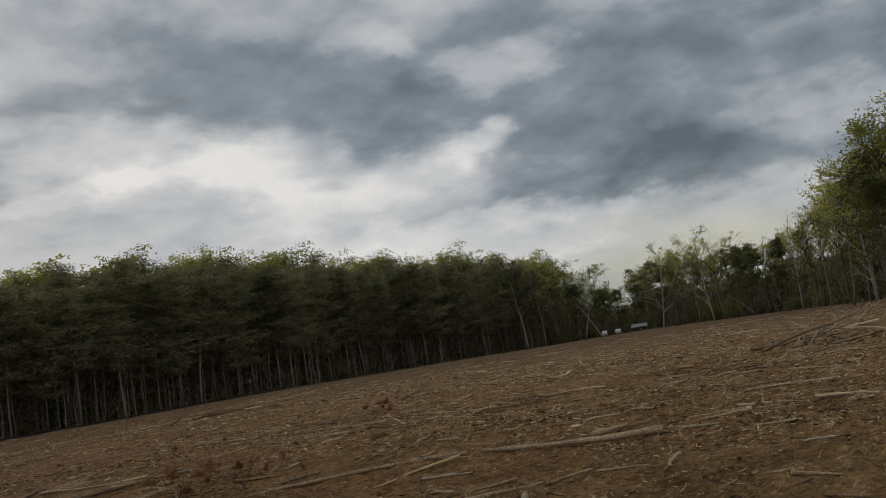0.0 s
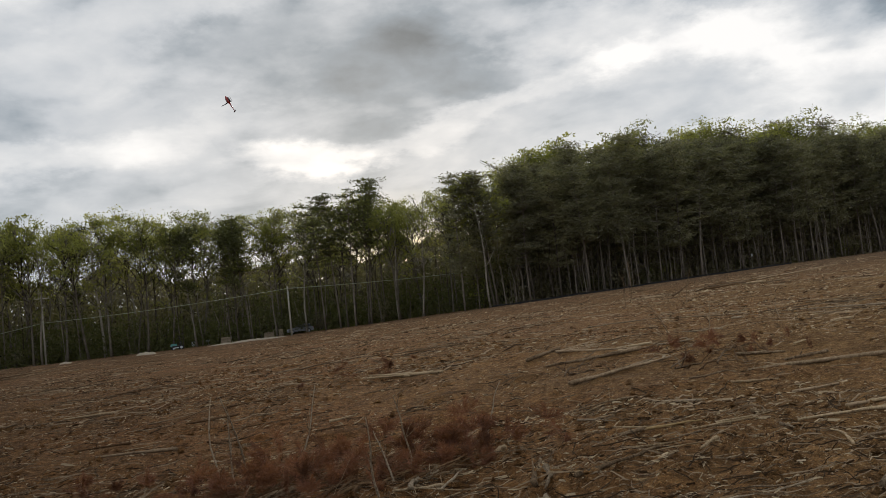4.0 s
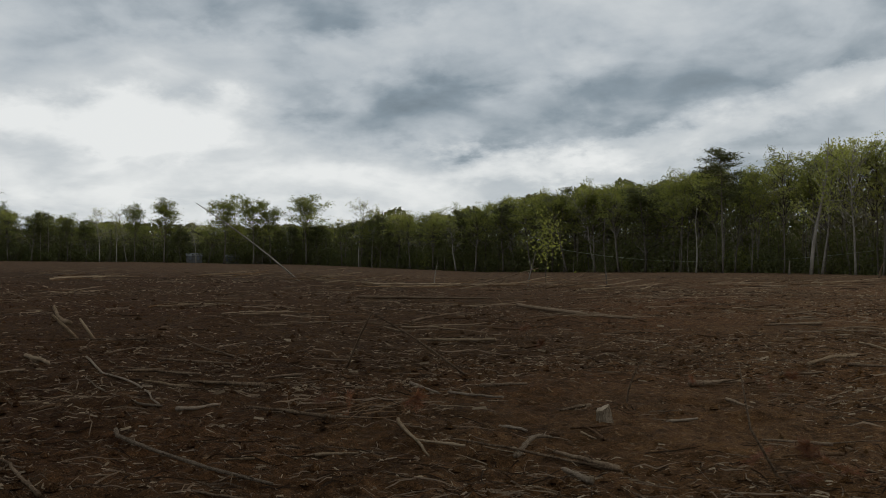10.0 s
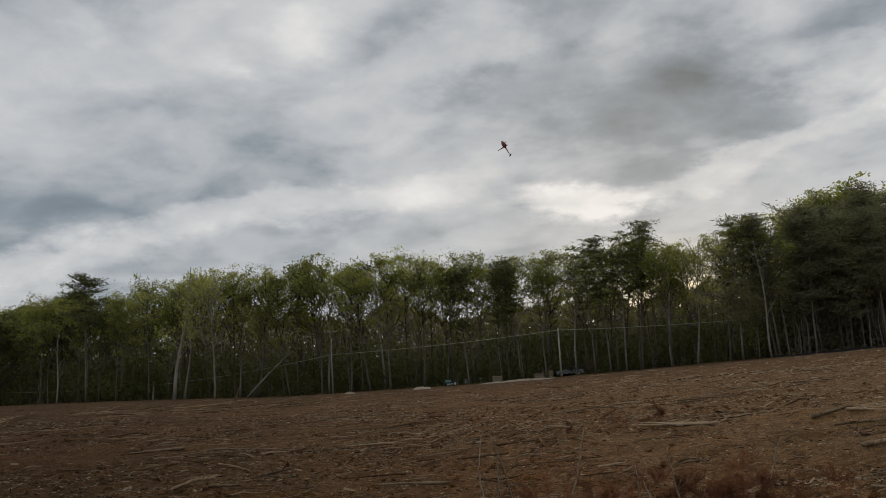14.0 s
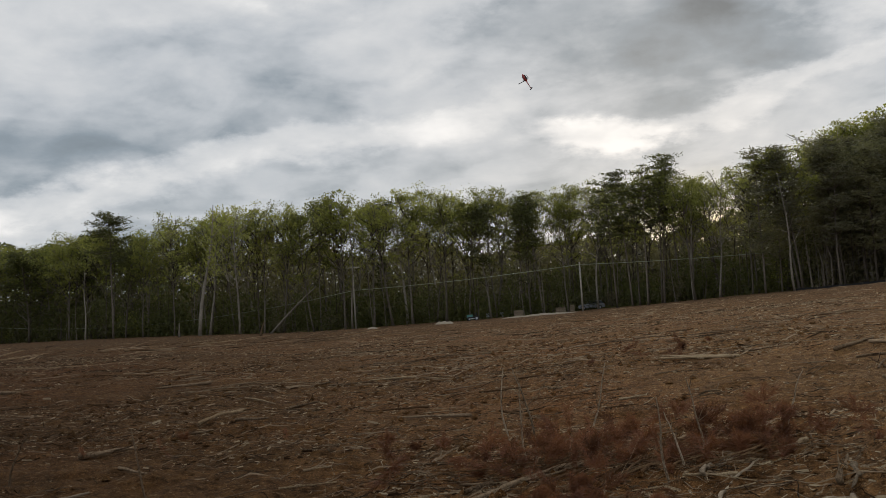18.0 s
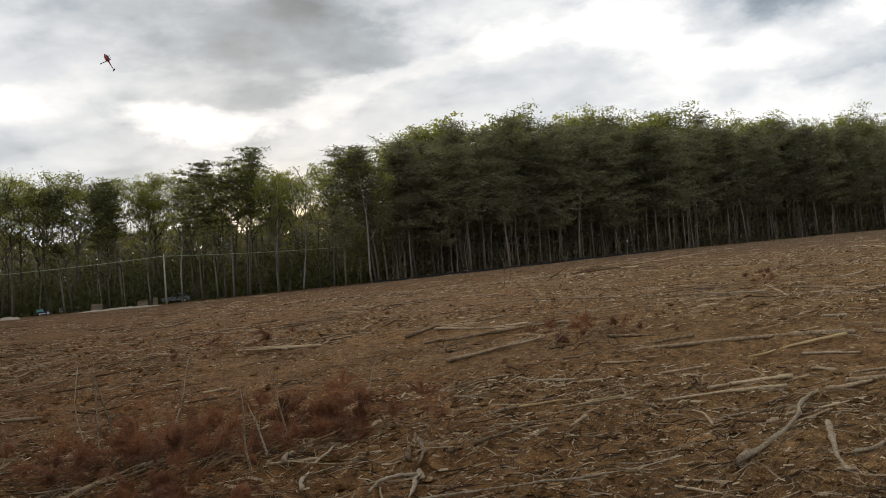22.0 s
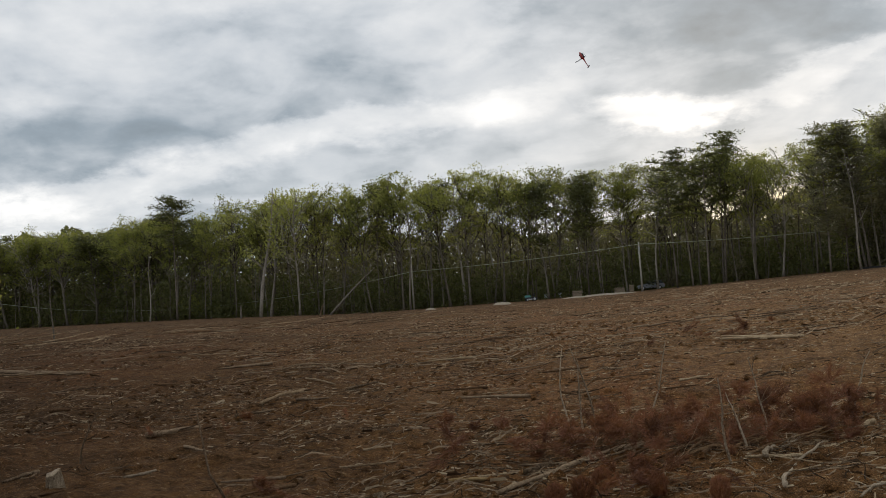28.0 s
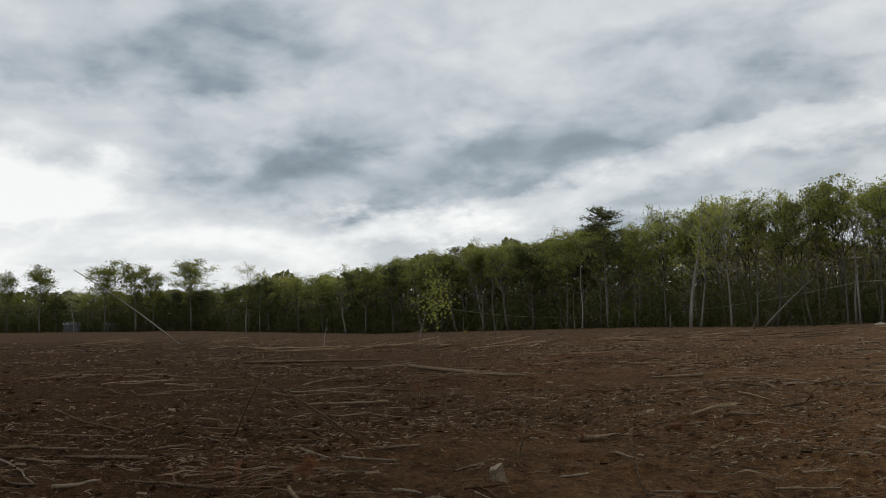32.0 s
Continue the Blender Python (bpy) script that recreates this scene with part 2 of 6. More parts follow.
    bsdf.inputs["Specular IOR Level"].default_value = 0.04
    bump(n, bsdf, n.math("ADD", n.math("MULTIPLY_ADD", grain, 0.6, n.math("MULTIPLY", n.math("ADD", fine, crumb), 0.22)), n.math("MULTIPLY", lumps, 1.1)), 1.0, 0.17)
    return mat


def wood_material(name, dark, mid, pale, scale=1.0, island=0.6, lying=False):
    """Weathered bark or bare wood, each piece a little different; lying wood turns darker leftward and paler rightward
    over the field.
    """
    mat, n, bsdf, _ = material(name)
    p = n.add("ShaderNodeTexCoord").outputs["Object"]
    geo = n.add("ShaderNodeNewGeometry")
    info = n.add("ShaderNodeObjectInfo")
    grain = n.noise(p, 6.0 * scale, 8, 0.7)
    flake = n.noise(n.vec("MULTIPLY", p, (1.0, 1.0, 0.45)), 22.0 * scale, 5, 0.7)
    blotch = n.noise(p, 0.8 * scale, 4, 0.6)
    mixv = n.math("MULTIPLY_ADD", geo.outputs["Random Per Island"], island, n.math("MULTIPLY", info.outputs["Random"], 0.2))
    v = n.math("ADD", n.math("MULTIPLY_ADD", grain, 0.5, n.math("MULTIPLY_ADD", blotch, 0.4, n.math("MULTIPLY_ADD", flake, 0.9, -0.45))), n.math("MULTIPLY_ADD", mixv, 1.0, -0.5 * island - 0.05))
    col = n.ramp(v, (0.28, dark), (0.47, mid), (0.72, pale))
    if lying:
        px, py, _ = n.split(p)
        # tone by place: how far right of the field's middle the wood lies
        rightward = n.math("DIVIDE", n.math("SUBTRACT", px, n.math("MULTIPLY", py, 0.15)), n.math("MULTIPLY_ADD", n.vec("LENGTH", p), 0.9, 3.0))
        col = n.mix(1.0, col, n.ramp(n.math("MULTIPLY_ADD", rightward, 0.5, 0.5), (0.15, (0.57, 0.51, 0.46)), (0.5, (0.94, 0.86, 0.76)), (0.85, (1.44, 1.35, 1.20))), "MULTIPLY")
    n.put(bsdf.inputs["Base Color"], col)
    bsdf.inputs["Roughness"].default_value = 0.95
    bsdf.inputs["Specular IOR Level"].default_value = 0.02
    bump(n, bsdf, n.math("ADD", n.noise(p, 20.0 * scale, 6, 0.7), flake), 1.0, 0.022)
    return mat


def leaf_material(name, dark, mid, pale, through=0.45):
    mat, n, bsdf, out = material(name)
    geo = n.add("ShaderNodeNewGeometry")
    info = n.add("ShaderNodeObjectInfo")
    p = n.add("ShaderNodeTexCoord").outputs["Object"]
    v = n.math("ADD", n.math("MULTIPLY", geo.outputs["Random Per Island"], 0.35), n.math("MULTIPLY", info.outputs["Random"], 0.40))
    v = n.math("ADD", v, n.math("MULTIPLY_ADD", n.noise(p, 0.35, 3, 0.5), 0.7, -0.22))
    col = n.ramp(v, (0.15, dark), (0.5, mid), (0.85, pale))
    n.put(bsdf.inputs["Base Color"], col)
    bsdf.inputs["Roughness"].default_value = 0.6
    bsdf.inputs["Specular IOR Level"].default_value = 0.25
    glow = n.add("ShaderNodeBsdfTranslucent")
    n.put(glow.inputs[0], n.mix(1.0, col, (1.3, 1.35, 0.7), "MULTIPLY"))
    both = n.add("ShaderNodeMixShader")
    both.inputs[0].default_value = through
    n.tree.links.new(bsdf.outputs[0], both.inputs[1])
    n.tree.links.new(glow.outputs[0], both.inputs[2])
    n.tree.links.new(both.outputs[0], out.inputs[0])
    return mat


def plain_material(name, colour, rough=0.5, metal=0.0, vary=0.12, scale=6.0):
    mat, n, bsdf, _ = material(name)
    p = n.add("ShaderNodeTexCoord").outputs["Object"]
    v = n.noise(p, scale, 5, 0.65)
    n.put(bsdf.inputs["Base Color"], n.mix(v, tuple(c * (1 - vary) for c in colour), tuple(min(1, c * (1 + vary)) for c in colour)))
    n.put(bsdf.inputs["Roughness"], n.math("MULTIPLY_ADD", v, 0.2, rough - 0.1))
    bsdf.inputs["Metallic"].default_value = metal
    return mat


SOIL = soil_material()
BARK = wood_material("grey_brown_bark", (0.04, 0.032, 0.024), (0.10, 0.083, 0.064), (0.21, 0.18, 0.145))
PALE_BARK = wood_material("pale_smooth_bark", (0.08, 0.067, 0.052), (0.21, 0.18, 0.145), (0.36, 0.32, 0.265))
PINE_BARK = wood_material("pine_bark", (0.045, 0.035, 0.028), (0.115, 0.094, 0.075), (0.235, 0.196, 0.16))
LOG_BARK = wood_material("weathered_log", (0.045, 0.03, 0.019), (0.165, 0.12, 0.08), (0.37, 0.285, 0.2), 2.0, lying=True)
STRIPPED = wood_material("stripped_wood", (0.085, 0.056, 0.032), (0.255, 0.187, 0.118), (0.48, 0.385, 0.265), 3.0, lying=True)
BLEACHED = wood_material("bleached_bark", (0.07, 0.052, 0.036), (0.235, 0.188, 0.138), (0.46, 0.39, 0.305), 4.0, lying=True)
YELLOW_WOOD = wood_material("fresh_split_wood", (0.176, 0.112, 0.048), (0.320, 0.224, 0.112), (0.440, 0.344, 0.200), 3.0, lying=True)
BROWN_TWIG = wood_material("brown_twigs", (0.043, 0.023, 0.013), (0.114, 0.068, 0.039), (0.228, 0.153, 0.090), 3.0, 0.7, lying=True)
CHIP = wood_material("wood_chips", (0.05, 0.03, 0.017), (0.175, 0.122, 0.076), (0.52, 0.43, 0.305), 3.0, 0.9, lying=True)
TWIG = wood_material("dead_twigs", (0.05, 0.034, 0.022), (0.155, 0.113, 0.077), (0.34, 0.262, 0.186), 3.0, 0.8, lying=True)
LEAF_GREEN = leaf_material("fresh_green_leaves", (0.085, 0.087, 0.028), (0.18, 0.18, 0.055), (0.31, 0.305, 0.1), 0.56)
LEAF_SPRING = leaf_material("new_spring_leaves", (0.15, 0.148, 0.055), (0.285, 0.278, 0.1), (0.44, 0.42, 0.175), 0.6)
LEAF_DARK = leaf_material("dark_cedar_leaves", (0.046, 0.047, 0.02), (0.082, 0.083, 0.034), (0.135, 0.135, 0.053), 0.45)
NEEDLE = leaf_material("pine_needles", (0.082, 0.076, 0.050), (0.158, 0.146, 0.094), (0.235, 0.216, 0.132), 0.43)
BROWN_LEAF = leaf_material("dull_undergrowth", (0.08, 0.067, 0.042), (0.15, 0.128, 0.08), (0.23, 0.2, 0.122), 0.4)
DEAD_NEEDLE = leaf_material("dead_red_needles", (0.06, 0.025, 0.014), (0.155, 0.061, 0.034), (0.265, 0.115, 0.066), 0.36)


# ---- the lie of the land ----
# bearing, distance of the wood's edge, its height above the horizon (degrees)
EDGE = np.array([
    (-180, 150, 0.2), (-110, 250, 1.2), (-75, 285, 1.8), (-55, 300, 1.7), (-45, 290, 1.5), (-35, 255, 1.0), (-27, 215, 0.9),
    (-20, 185, 0.8), (-10, 168, 0.45), (0, 163, 0.5), (6, 160, 0.6), (12, 152, 0.75), (20, 140, 0.95), (27, 146, 1.15),
    (35, 165, 1.4), (45, 195, 1.5), (52, 222, 1.5), (58, 225, 1.5), (64, 185, 1.3), (70, 130, 1.0), (80, 105, 0.8),
    (110, 110, 0.5), (180, 150, 0.2)], float)
# bearing, height of the tree tops above the horizon (degrees)
TOPS = np.array([
    (-180, 8), (-80, 6), (-67, 5.3), (-63, 4.9), (-58.5, 4.2), (-55, 4.0), (-45, 4.0), (-41, 4.6), (-37, 4.7), (-31.7, 5.9), (-25, 6.5),
    (-18, 7.3), (-14.7, 8.2), (-8, 8.5), (-2, 8.7), (0.4, 8.4), (6, 8.2), (16, 8.6), (20, 9.9), (27.5, 10.0), (33, 9.7), (40, 8.6),
    (45, 8.0), (50, 7.2), (52.5, 6.7), (54, 5.0), (56, 4.4), (58, 5.6), (64, 5.4), (67, 6.2), (70, 8.6), (75, 10.5), (180, 8)], float)


def edge_at(bearing):
    """Distance of the wood's edge and the rise of the ground on the way there."""
    d = np.interp(bearing, EDGE[:, 0], EDGE[:, 1])
    return d, (EYE + d * np.tan(np.radians(np.interp(bearing, EDGE[:, 0], EDGE[:, 2])))) / d


def lattice(x, y, seed):
    """Smooth value noise, -1 to 1."""
    i, j = np.floor(x).astype(np.int64), np.floor(y).astype(np.int64)
    u, v = x - i, y - j
    u, v = u * u * (3 - 2 * u), v * v * (3 - 2 * v)

    def at(a, b):
        k = (a * 374761393 + b * 668265263 + seed * 974634777) & 0x7FFFFFFF
        k = ((k ^ (k >> 13)) * 1274126177) & 0x7FFFFFFF
        return ((k ^ (k >> 16)) & 0xFFFF) / 32767.5 - 1
    return (at(i, j) * (1 - u) + at(i + 1, j) * u) * (1 - v) + (at(i, j + 1) * (1 - u) + at(i + 1, j + 1) * u) * v


def land(x, y):
    """Height of the ground."""
    x, y = np.asarray(x, float), np.asarray(y, float)
    r = np.hypot(x, y)
    d, slope = edge_at(np.degrees(np.arctan2(x, y)))
    z = slope * np.minimum(r, d) + 0.012 * np.clip(r - d, 0, 250)
    rough = np.clip(r / 6, 0, 1)
    z = z + rough * (0.10 * lattice(x / 11, y / 11, 3) * np.clip(30 / (r + 1), 0.4, 1) + 0.05 * lattice(x / 2.6, y / 2.6, 5))
    z = z + np.clip(1 - r / 110, 0, 1) * rough * (0.065 * lattice(x / 0.9, y / 0.9, 7) + 0.05 * lattice(x / 0.37, y / 0.37, 9))
    z = z + np.clip(1.25 - r / 34, 0, 1) * rough * (0.045 * np.abs(lattice(x / 0.21 + 0.4 * y, y / 0.21, 11)) + 0.022 * lattice(x / 0.1, y / 0.1, 13))
    return z


def mesh_of(name, verts, faces, *mats):
    me = bpy.data.meshes.new(name)
    me.from_pydata(np.asarray(verts).tolist(), [], faces if isinstance(faces, list) else faces.tolist())
    for m in mats:
        me.materials.append(m)
    me.update()
    return me


def smooth(me):
    me.polygons.foreach_set("use_smooth", np.ones(len(me.polygons), bool))
    return me


def build_ground():
    az = np.radians(np.concatenate([np.arange(-84, 88, 0.34), np.arange(88, 276, 4)]))
    r = np.concatenate([np.geomspace(0.8, 4.8, 14), np.geomspace(5, 32, 230), np.geomspace(33, 330, 170), np.geomspace(360, 4000, 12)])
    a, q = np.meshgrid(az, r, indexing="ij")
    x, y = (q * np.sin(a)).ravel(), (q * np.cos(a)).ravel()
    v = np.column_stack([x, y, land(x, y)])
    na, nr = len(az), len(r)
    i, j = np.meshgrid(np.arange(na), np.arange(nr - 1), indexing="ij")
    k = (i + 1) % na
    f = np.stack([i * nr + j, i * nr + j + 1, k * nr + j + 1, k * nr + j], -1).reshape(-1, 4)
    centre = len(v)
    v = np.vstack([v, [[0, 0, 0]]])
    fan = [[centre, p * nr, ((p + 1) % na) * nr] for p in range(na)]
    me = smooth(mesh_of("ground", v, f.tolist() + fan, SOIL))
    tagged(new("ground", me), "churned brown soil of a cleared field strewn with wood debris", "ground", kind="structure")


build_ground()


# ---- shapes ----
class Shape:
    """Gathers tubes, boxes and leaves, and turns them into one mesh."""

    def __init__(self):
        self.v, self.f, self.n = [], [], 0

    def raw(self, v, f):
        v = np.asarray(v, float)
        self.v.append(v)
        self.f.extend([[i + self.n for i in face] for face in f])
        self.n += len(v)

    def tube(self, pts, radii, sides=6, caps=True):
        pts = np.asarray(pts, float)
        m = len(pts)
        rings = []
        side = None
        for k in range(m):
            ahead = pts[min(k + 1, m - 1)] - pts[max(k - 1, 0)]
            ahead = ahead / (np.linalg.norm(ahead) + 1e-9)
            if side is None:
                side = np.cross(ahead, (0.0, 0.0, 1.0) if abs(ahead[2]) < 0.9 else (1.0, 0.0, 0.0))
            side = side - ahead * (side @ ahead)
            side = side / (np.linalg.norm(side) + 1e-9)
            up = np.cross(ahead, side)
            t = np.linspace(0, 2 * np.pi, sides, endpoint=False)[:, None]
            rings.append(pts[k] + radii[k] * (np.cos(t) * side + np.sin(t) * up))
        f = []
        for k in range(m - 1):
            for s in range(sides):
                a, b = k * sides + s, k * sides + (s + 1) % sides
                f.append([a, b, b + sides, a + sides])
        if caps:
            f.append(list(range(sides))[::-1])
            f.append([(m - 1) * sides + s for s in range(sides)])
        self.raw(np.vstack(rings), f)

    def box(self, centre, size, turn=0.0, taper=1.0):
        sx, sy, sz = (s / 2 for s in size)
        c, s = math.cos(turn), math.sin(turn)
        v = []
        for z in (-1, 1):
            k = taper if z > 0 else 1.0
            for x, y in ((-1, -1), (1, -1), (1, 1), (-1, 1)):
                px, py = x * sx * k, y * sy * k
                v.append((centre[0] + px * c - py * s, centre[1] + px * s + py * c, centre[2] + z * sz))
        self.raw(v, [[3, 2, 1, 0], [4, 5, 6, 7], [0, 1, 5, 4], [1, 2, 6, 5], [2, 3, 7, 6], [3, 0, 4, 7]])

    def leaves(self, centres, size, rng, flat=0.0, long=1.6):
        """One small pointed blade at each centre."""
        m = len(centres)
        a = rng.normal(size=(m, 3))
        a[:, 2] *= 1 - flat
        a /= np.linalg.norm(a, axis=1)[:, None]
        b = np.cross(a, rng.normal(size=(m, 3)))
        b /= np.linalg.norm(b, axis=1)[:, None] + 1e-9
        s = (np.asarray(size) * rng.uniform(0.6, 1.35, m))[:, None]
        c = np.asarray(centres)
        v = np.stack([c - a * s * long * 0.5 - b * s * 0.48, c - a * s * long * 0.5 + b * s * 0.48, c + a * s * long * 0.6], 1).reshape(-1, 3)
        self.v.append(v)
        self.f.extend((np.arange(m)[:, None] * 3 + np.arange(3) + self.n).tolist())
        self.n += len(v)

    def mesh(self, name, *mats):
        return mesh_of(name, np.vstack(self.v), self.f, *mats)


def part(name, shape, mat, parent, label="", even=False):
    me = shape.mesh(name, mat)
    if even:
        smooth(me)
    ob = new(name, me)
    ob.parent = parent
    if label:
        tagged(ob, label)
    return ob


# ---- trees: each kind is built once at 20 m and then copied ----
def wander(start, way, length, steps, rng, curl, rise=0.0):
    pts, p, w = [np.array(start, float)], np.array(start, float), np.array(way, float)
    for _ in range(steps):
        w = w + rng.normal(size=3) * curl + (0, 0, rise)
        w /= np.linalg.norm(w)
        p = p + w * length / steps
        pts.append(p.copy())
    return np.array(pts)


def leafy_tree(seed, bole, spread, limbs, clump, leaf, count, bark, leaves, label, forks=3, name="deciduous_tree", fat=1.0):
    rng = np.random.default_rng(seed)
    tree = new(name)
    wood, crown, runs = Shape(), Shape(), []
    H = 20.0
    stem = wander((0, 0, -0.4), (rng.normal() * 0.04, rng.normal() * 0.04, 1), H * 0.93, 9, rng, 0.035, 0.03)
    rad = np.linspace(0.19, 0.03, 10) * fat
    rad[0] *= 1.35
    wood.tube(stem, rad, 7)
    for k in range(limbs):
        t = bole + (0.96 - bole) * (k + rng.uniform(0, 0.8)) / limbs
        pos = t * 9
        i = min(int(pos), 8)
        p = stem[i] + (stem[i + 1] - stem[i]) * (pos - i)
        a = k * 2.4 + rng.normal() * 0.4
        u = (t - bole) / (1 - bole)
        reach = spread * H * (0.55 + 1.5 * u - 1.75 * u * u) * rng.uniform(0.55, 1.35)
        w = (math.cos(a), math.sin(a), rng.uniform(0.5, 1.6) * (1.3 - 0.6 * u))
        arm = wander(p, w / np.linalg.norm(w), reach, 5, rng, 0.15, 0.06)
        r0 = max(0.06, rad[i] * 0.6)
        wood.tube(arm, np.linspace(r0, 0.028, 6), 3, False)
        runs += [(arm[2], arm[4]), (arm[4], arm[5])]
        for _ in range(forks):
            j = rng.integers(1, 5)
            w2 = arm[j + 1] - arm[j]
            w2 = w2 / np.linalg.norm(w2) + rng.normal(size=3) * 0.55
            twig = wander(arm[j], w2 / np.linalg.norm(w2), reach * rng.uniform(0.35, 0.6), 3, rng, 0.18, 0.12)
            wood.tube(twig[[0, 2, 3]], np.linspace(r0 * 0.5, 0.02, 3), 3, False)
            runs += [(twig[1], twig[3])] * 2
    runs.append((stem[-2], stem[-1]))
    runs = np.array(runs)
    if count:
        groups = max(60, count // 22)
        tip = runs[:, 1, 2] / H
        share = np.clip((tip - 0.35) / 0.45, 0.12, 1.0)
        pick = runs[rng.choice(len(runs), groups, p=share / share.sum())]
        u = rng.random((groups, 1)) ** 0.7 * 1.08
        middle = pick[:, 0] + (pick[:, 1] - pick[:, 0]) * u
        wide = rng.uniform(0.5, 1.35, (groups, 1)) * clump
        g = rng.integers(0, groups, count)
        at = middle[g] + np.clip(rng.normal(size=(count, 3)), -1.5, 1.5) * wide[g] * (1, 1, 0.6)
        crown.leaves(at, leaf, rng)
    part("trunk", wood, bark, tree, even=True)
    if count:
        part("crown", crown, leaves, tree)
    return tagged(tree, label, "tree", "trees round the cleared field")


def pine_tree(seed, low, spread, whorls, count, label, ragged=0.25, fat=1.0, flat=0.32, mat=None):
    rng = np.random.default_rng(seed)
    tree = new("pine_tree")
    wood, crown, at = Shape(), Shape(), []
    H = 20.0
    stem = wander((0, 0, -0.4), (rng.normal() * 0.02, rng.normal() * 0.02, 1), H + 0.2, 8, rng, 0.015, 0.02)
    wood.tube(stem, np.linspace(0.165, 0.03, 9) * fat, 7)
    for k in range(whorls):
        t = low + (0.985 - low) * (k + rng.uniform(-0.3, 0.3)) / whorls
        t = min(max(t, 0.05), 0.98)
        pos = t * 8
        i = min(int(pos), 7)
        p = stem[i] + (stem[i + 1] - stem[i]) * (pos - i)
        u = (t - low) / (1 - low)
        for m in range(rng.integers(2, 5)):
            a = rng.uniform(0, 6.283)
            reach = spread * H * (0.25 + 0.75 * (1 - u) ** 0.7 * min(1, 0.45 + 1.8 * u)) * rng.uniform(1 - 2 * ragged, 1 + ragged)
            w = np.array((math.cos(a), math.sin(a), rng.uniform(0.0, 0.45)))
            arm = wander(p, w / np.linalg.norm(w), reach, 3, rng, 0.1, 0.08)
            wood.tube(arm, np.linspace(0.05, 0.014, 4), 3, False)
            for s in (0.45, 0.7, 0.88, 1.0):
                q = arm[0] + (arm[-1] - arm[0]) * s
                at.append((*q, 0.18 + 0.30 * s))
    # bare dead stubs below the crown
    for k in range(16):
        p = stem[min(7, int(low * 8) + 1)] * rng.uniform(0.25, 1.0)
        a, out = rng.uniform(0, 6.283), rng.uniform(0.5, 1.9)
        wood.tube([p, p + (math.cos(a) * out, math.sin(a) * out, rng.uniform(-0.4, 0.5))], [0.028, 0.01], 3, False)
    at.append((*stem[-1], 0.3))
    at = np.array(at)
    pick = at[rng.integers(0, len(at), count)]
    where = pick[:, :3] + rng.normal(size=(count, 3)) * pick[:, 3:] * (1.35, 1.35, flat)
    crown.leaves(where, 0.125, rng, 0.45, 3.6)
    part("trunk", wood, PINE_BARK, tree, even=True)
    part("crown", crown, mat or NEEDLE, tree)
    return tagged(tree, label, "tree", "trees round the cleared field")


def shrub(seed, mat, label, count=800, name="shrub"):
    rng = np.random.default_rng(seed)
    bush = new(name)
    wood, crown, tips = Shape(), Shape(), []
    for k in range(7):
        a = rng.uniform(0, 6.283)
        w = np.array((math.cos(a) * 0.5, math.sin(a) * 0.5, 1))
        arm = wander((0, 0, -0.1), w / np.linalg.norm(w), rng.uniform(2.2, 4.4), 4, rng, 0.16, 0.02)
        wood.tube(arm, np.linspace(0.05, 0.012, 5), 3, False)
        tips += [arm[2], arm[3], arm[4]]
    tips = np.array(tips)
    crown.leaves(tips[rng.integers(0, len(tips), count)] + rng.normal(size=(count, 3)) * 0.55, 0.17, rng)
    part("branchwork", wood, BARK, bush)
    part("crown", crown, mat, bush)
    return tagged(bush, label, "shrub", "shrubs along the wood's edge")


class Kind:
    """A kind of tree and its first one; later ones are copies."""

    def __init__(self, first, tall=20.0):
        self.first, self.tall, self.used = first, tall, False

    def place(self, x, y, height, turn, lean=0.0, lean_to=0.0, wide=1.0):
        k = height / self.tall
        m = Matrix.Translation((x, y, float(land(x, y)))) @ Matrix.Rotation(lean, 4, (math.cos(lean_to), math.sin(lean_to), 0)) @ Matrix.Rotation(turn, 4, "Z")
        m = m @ Matrix.Diagonal((k * wide, k * wide, k, 1))
        if not self.used:
            self.used = True
            self.first.matrix_basis = m
            self.undo = Matrix.Diagonal((*self.first.scale, 1)).inverted()
            return self.first
        return copy_thing(self.first, m @ self.undo)


GREEN = [Kind(leafy_tree(s, b, w, 20, 0.55, 0.165, 2700, BARK, LEAF_GREEN, "tall forest tree with fresh green leaves at the wood's edge", 4, "green_tree", f))
         for s, b, w, f in ((11, 0.34, 0.24, 0.8), (12, 0.40, 0.27, 0.65), (13, 0.28, 0.22, 0.6), (14, 0.42, 0.28, 0.9))]
SPRING = [Kind(leafy_tree(s, b, w, 19, 0.50, 0.14, 1800, k, LEAF_SPRING, "slender forest tree with thin yellow-green spring leaves", 6, "budding_tree", f))
          for s, b, w, f, k in ((21, 0.38, 0.24, 0.7, BARK), (22, 0.34, 0.28, 0.85, PALE_BARK), (23, 0.42, 0.23, 0.6, BARK))]
BARE = [Kind(leafy_tree(s, b, w, 18, 0.5, 0.15, 700, k, LEAF_SPRING, "nearly leafless tree with open twigs", 7, "bare_tree", 0.75))
        for s, b, w, k in ((31, 0.4, 0.22, PALE_BARK), (32, 0.35, 0.24, BARK))]
OAK = [Kind(leafy_tree(s, b, w, 18, 0.85, 0.22, 4600, BARK, LEAF_GREEN, "tall clear-stemmed oak with a spreading rounded crown", 5, "oak_tree"))
       for s, b, w in ((41, 0.46, 0.30), (42, 0.42, 0.28))]
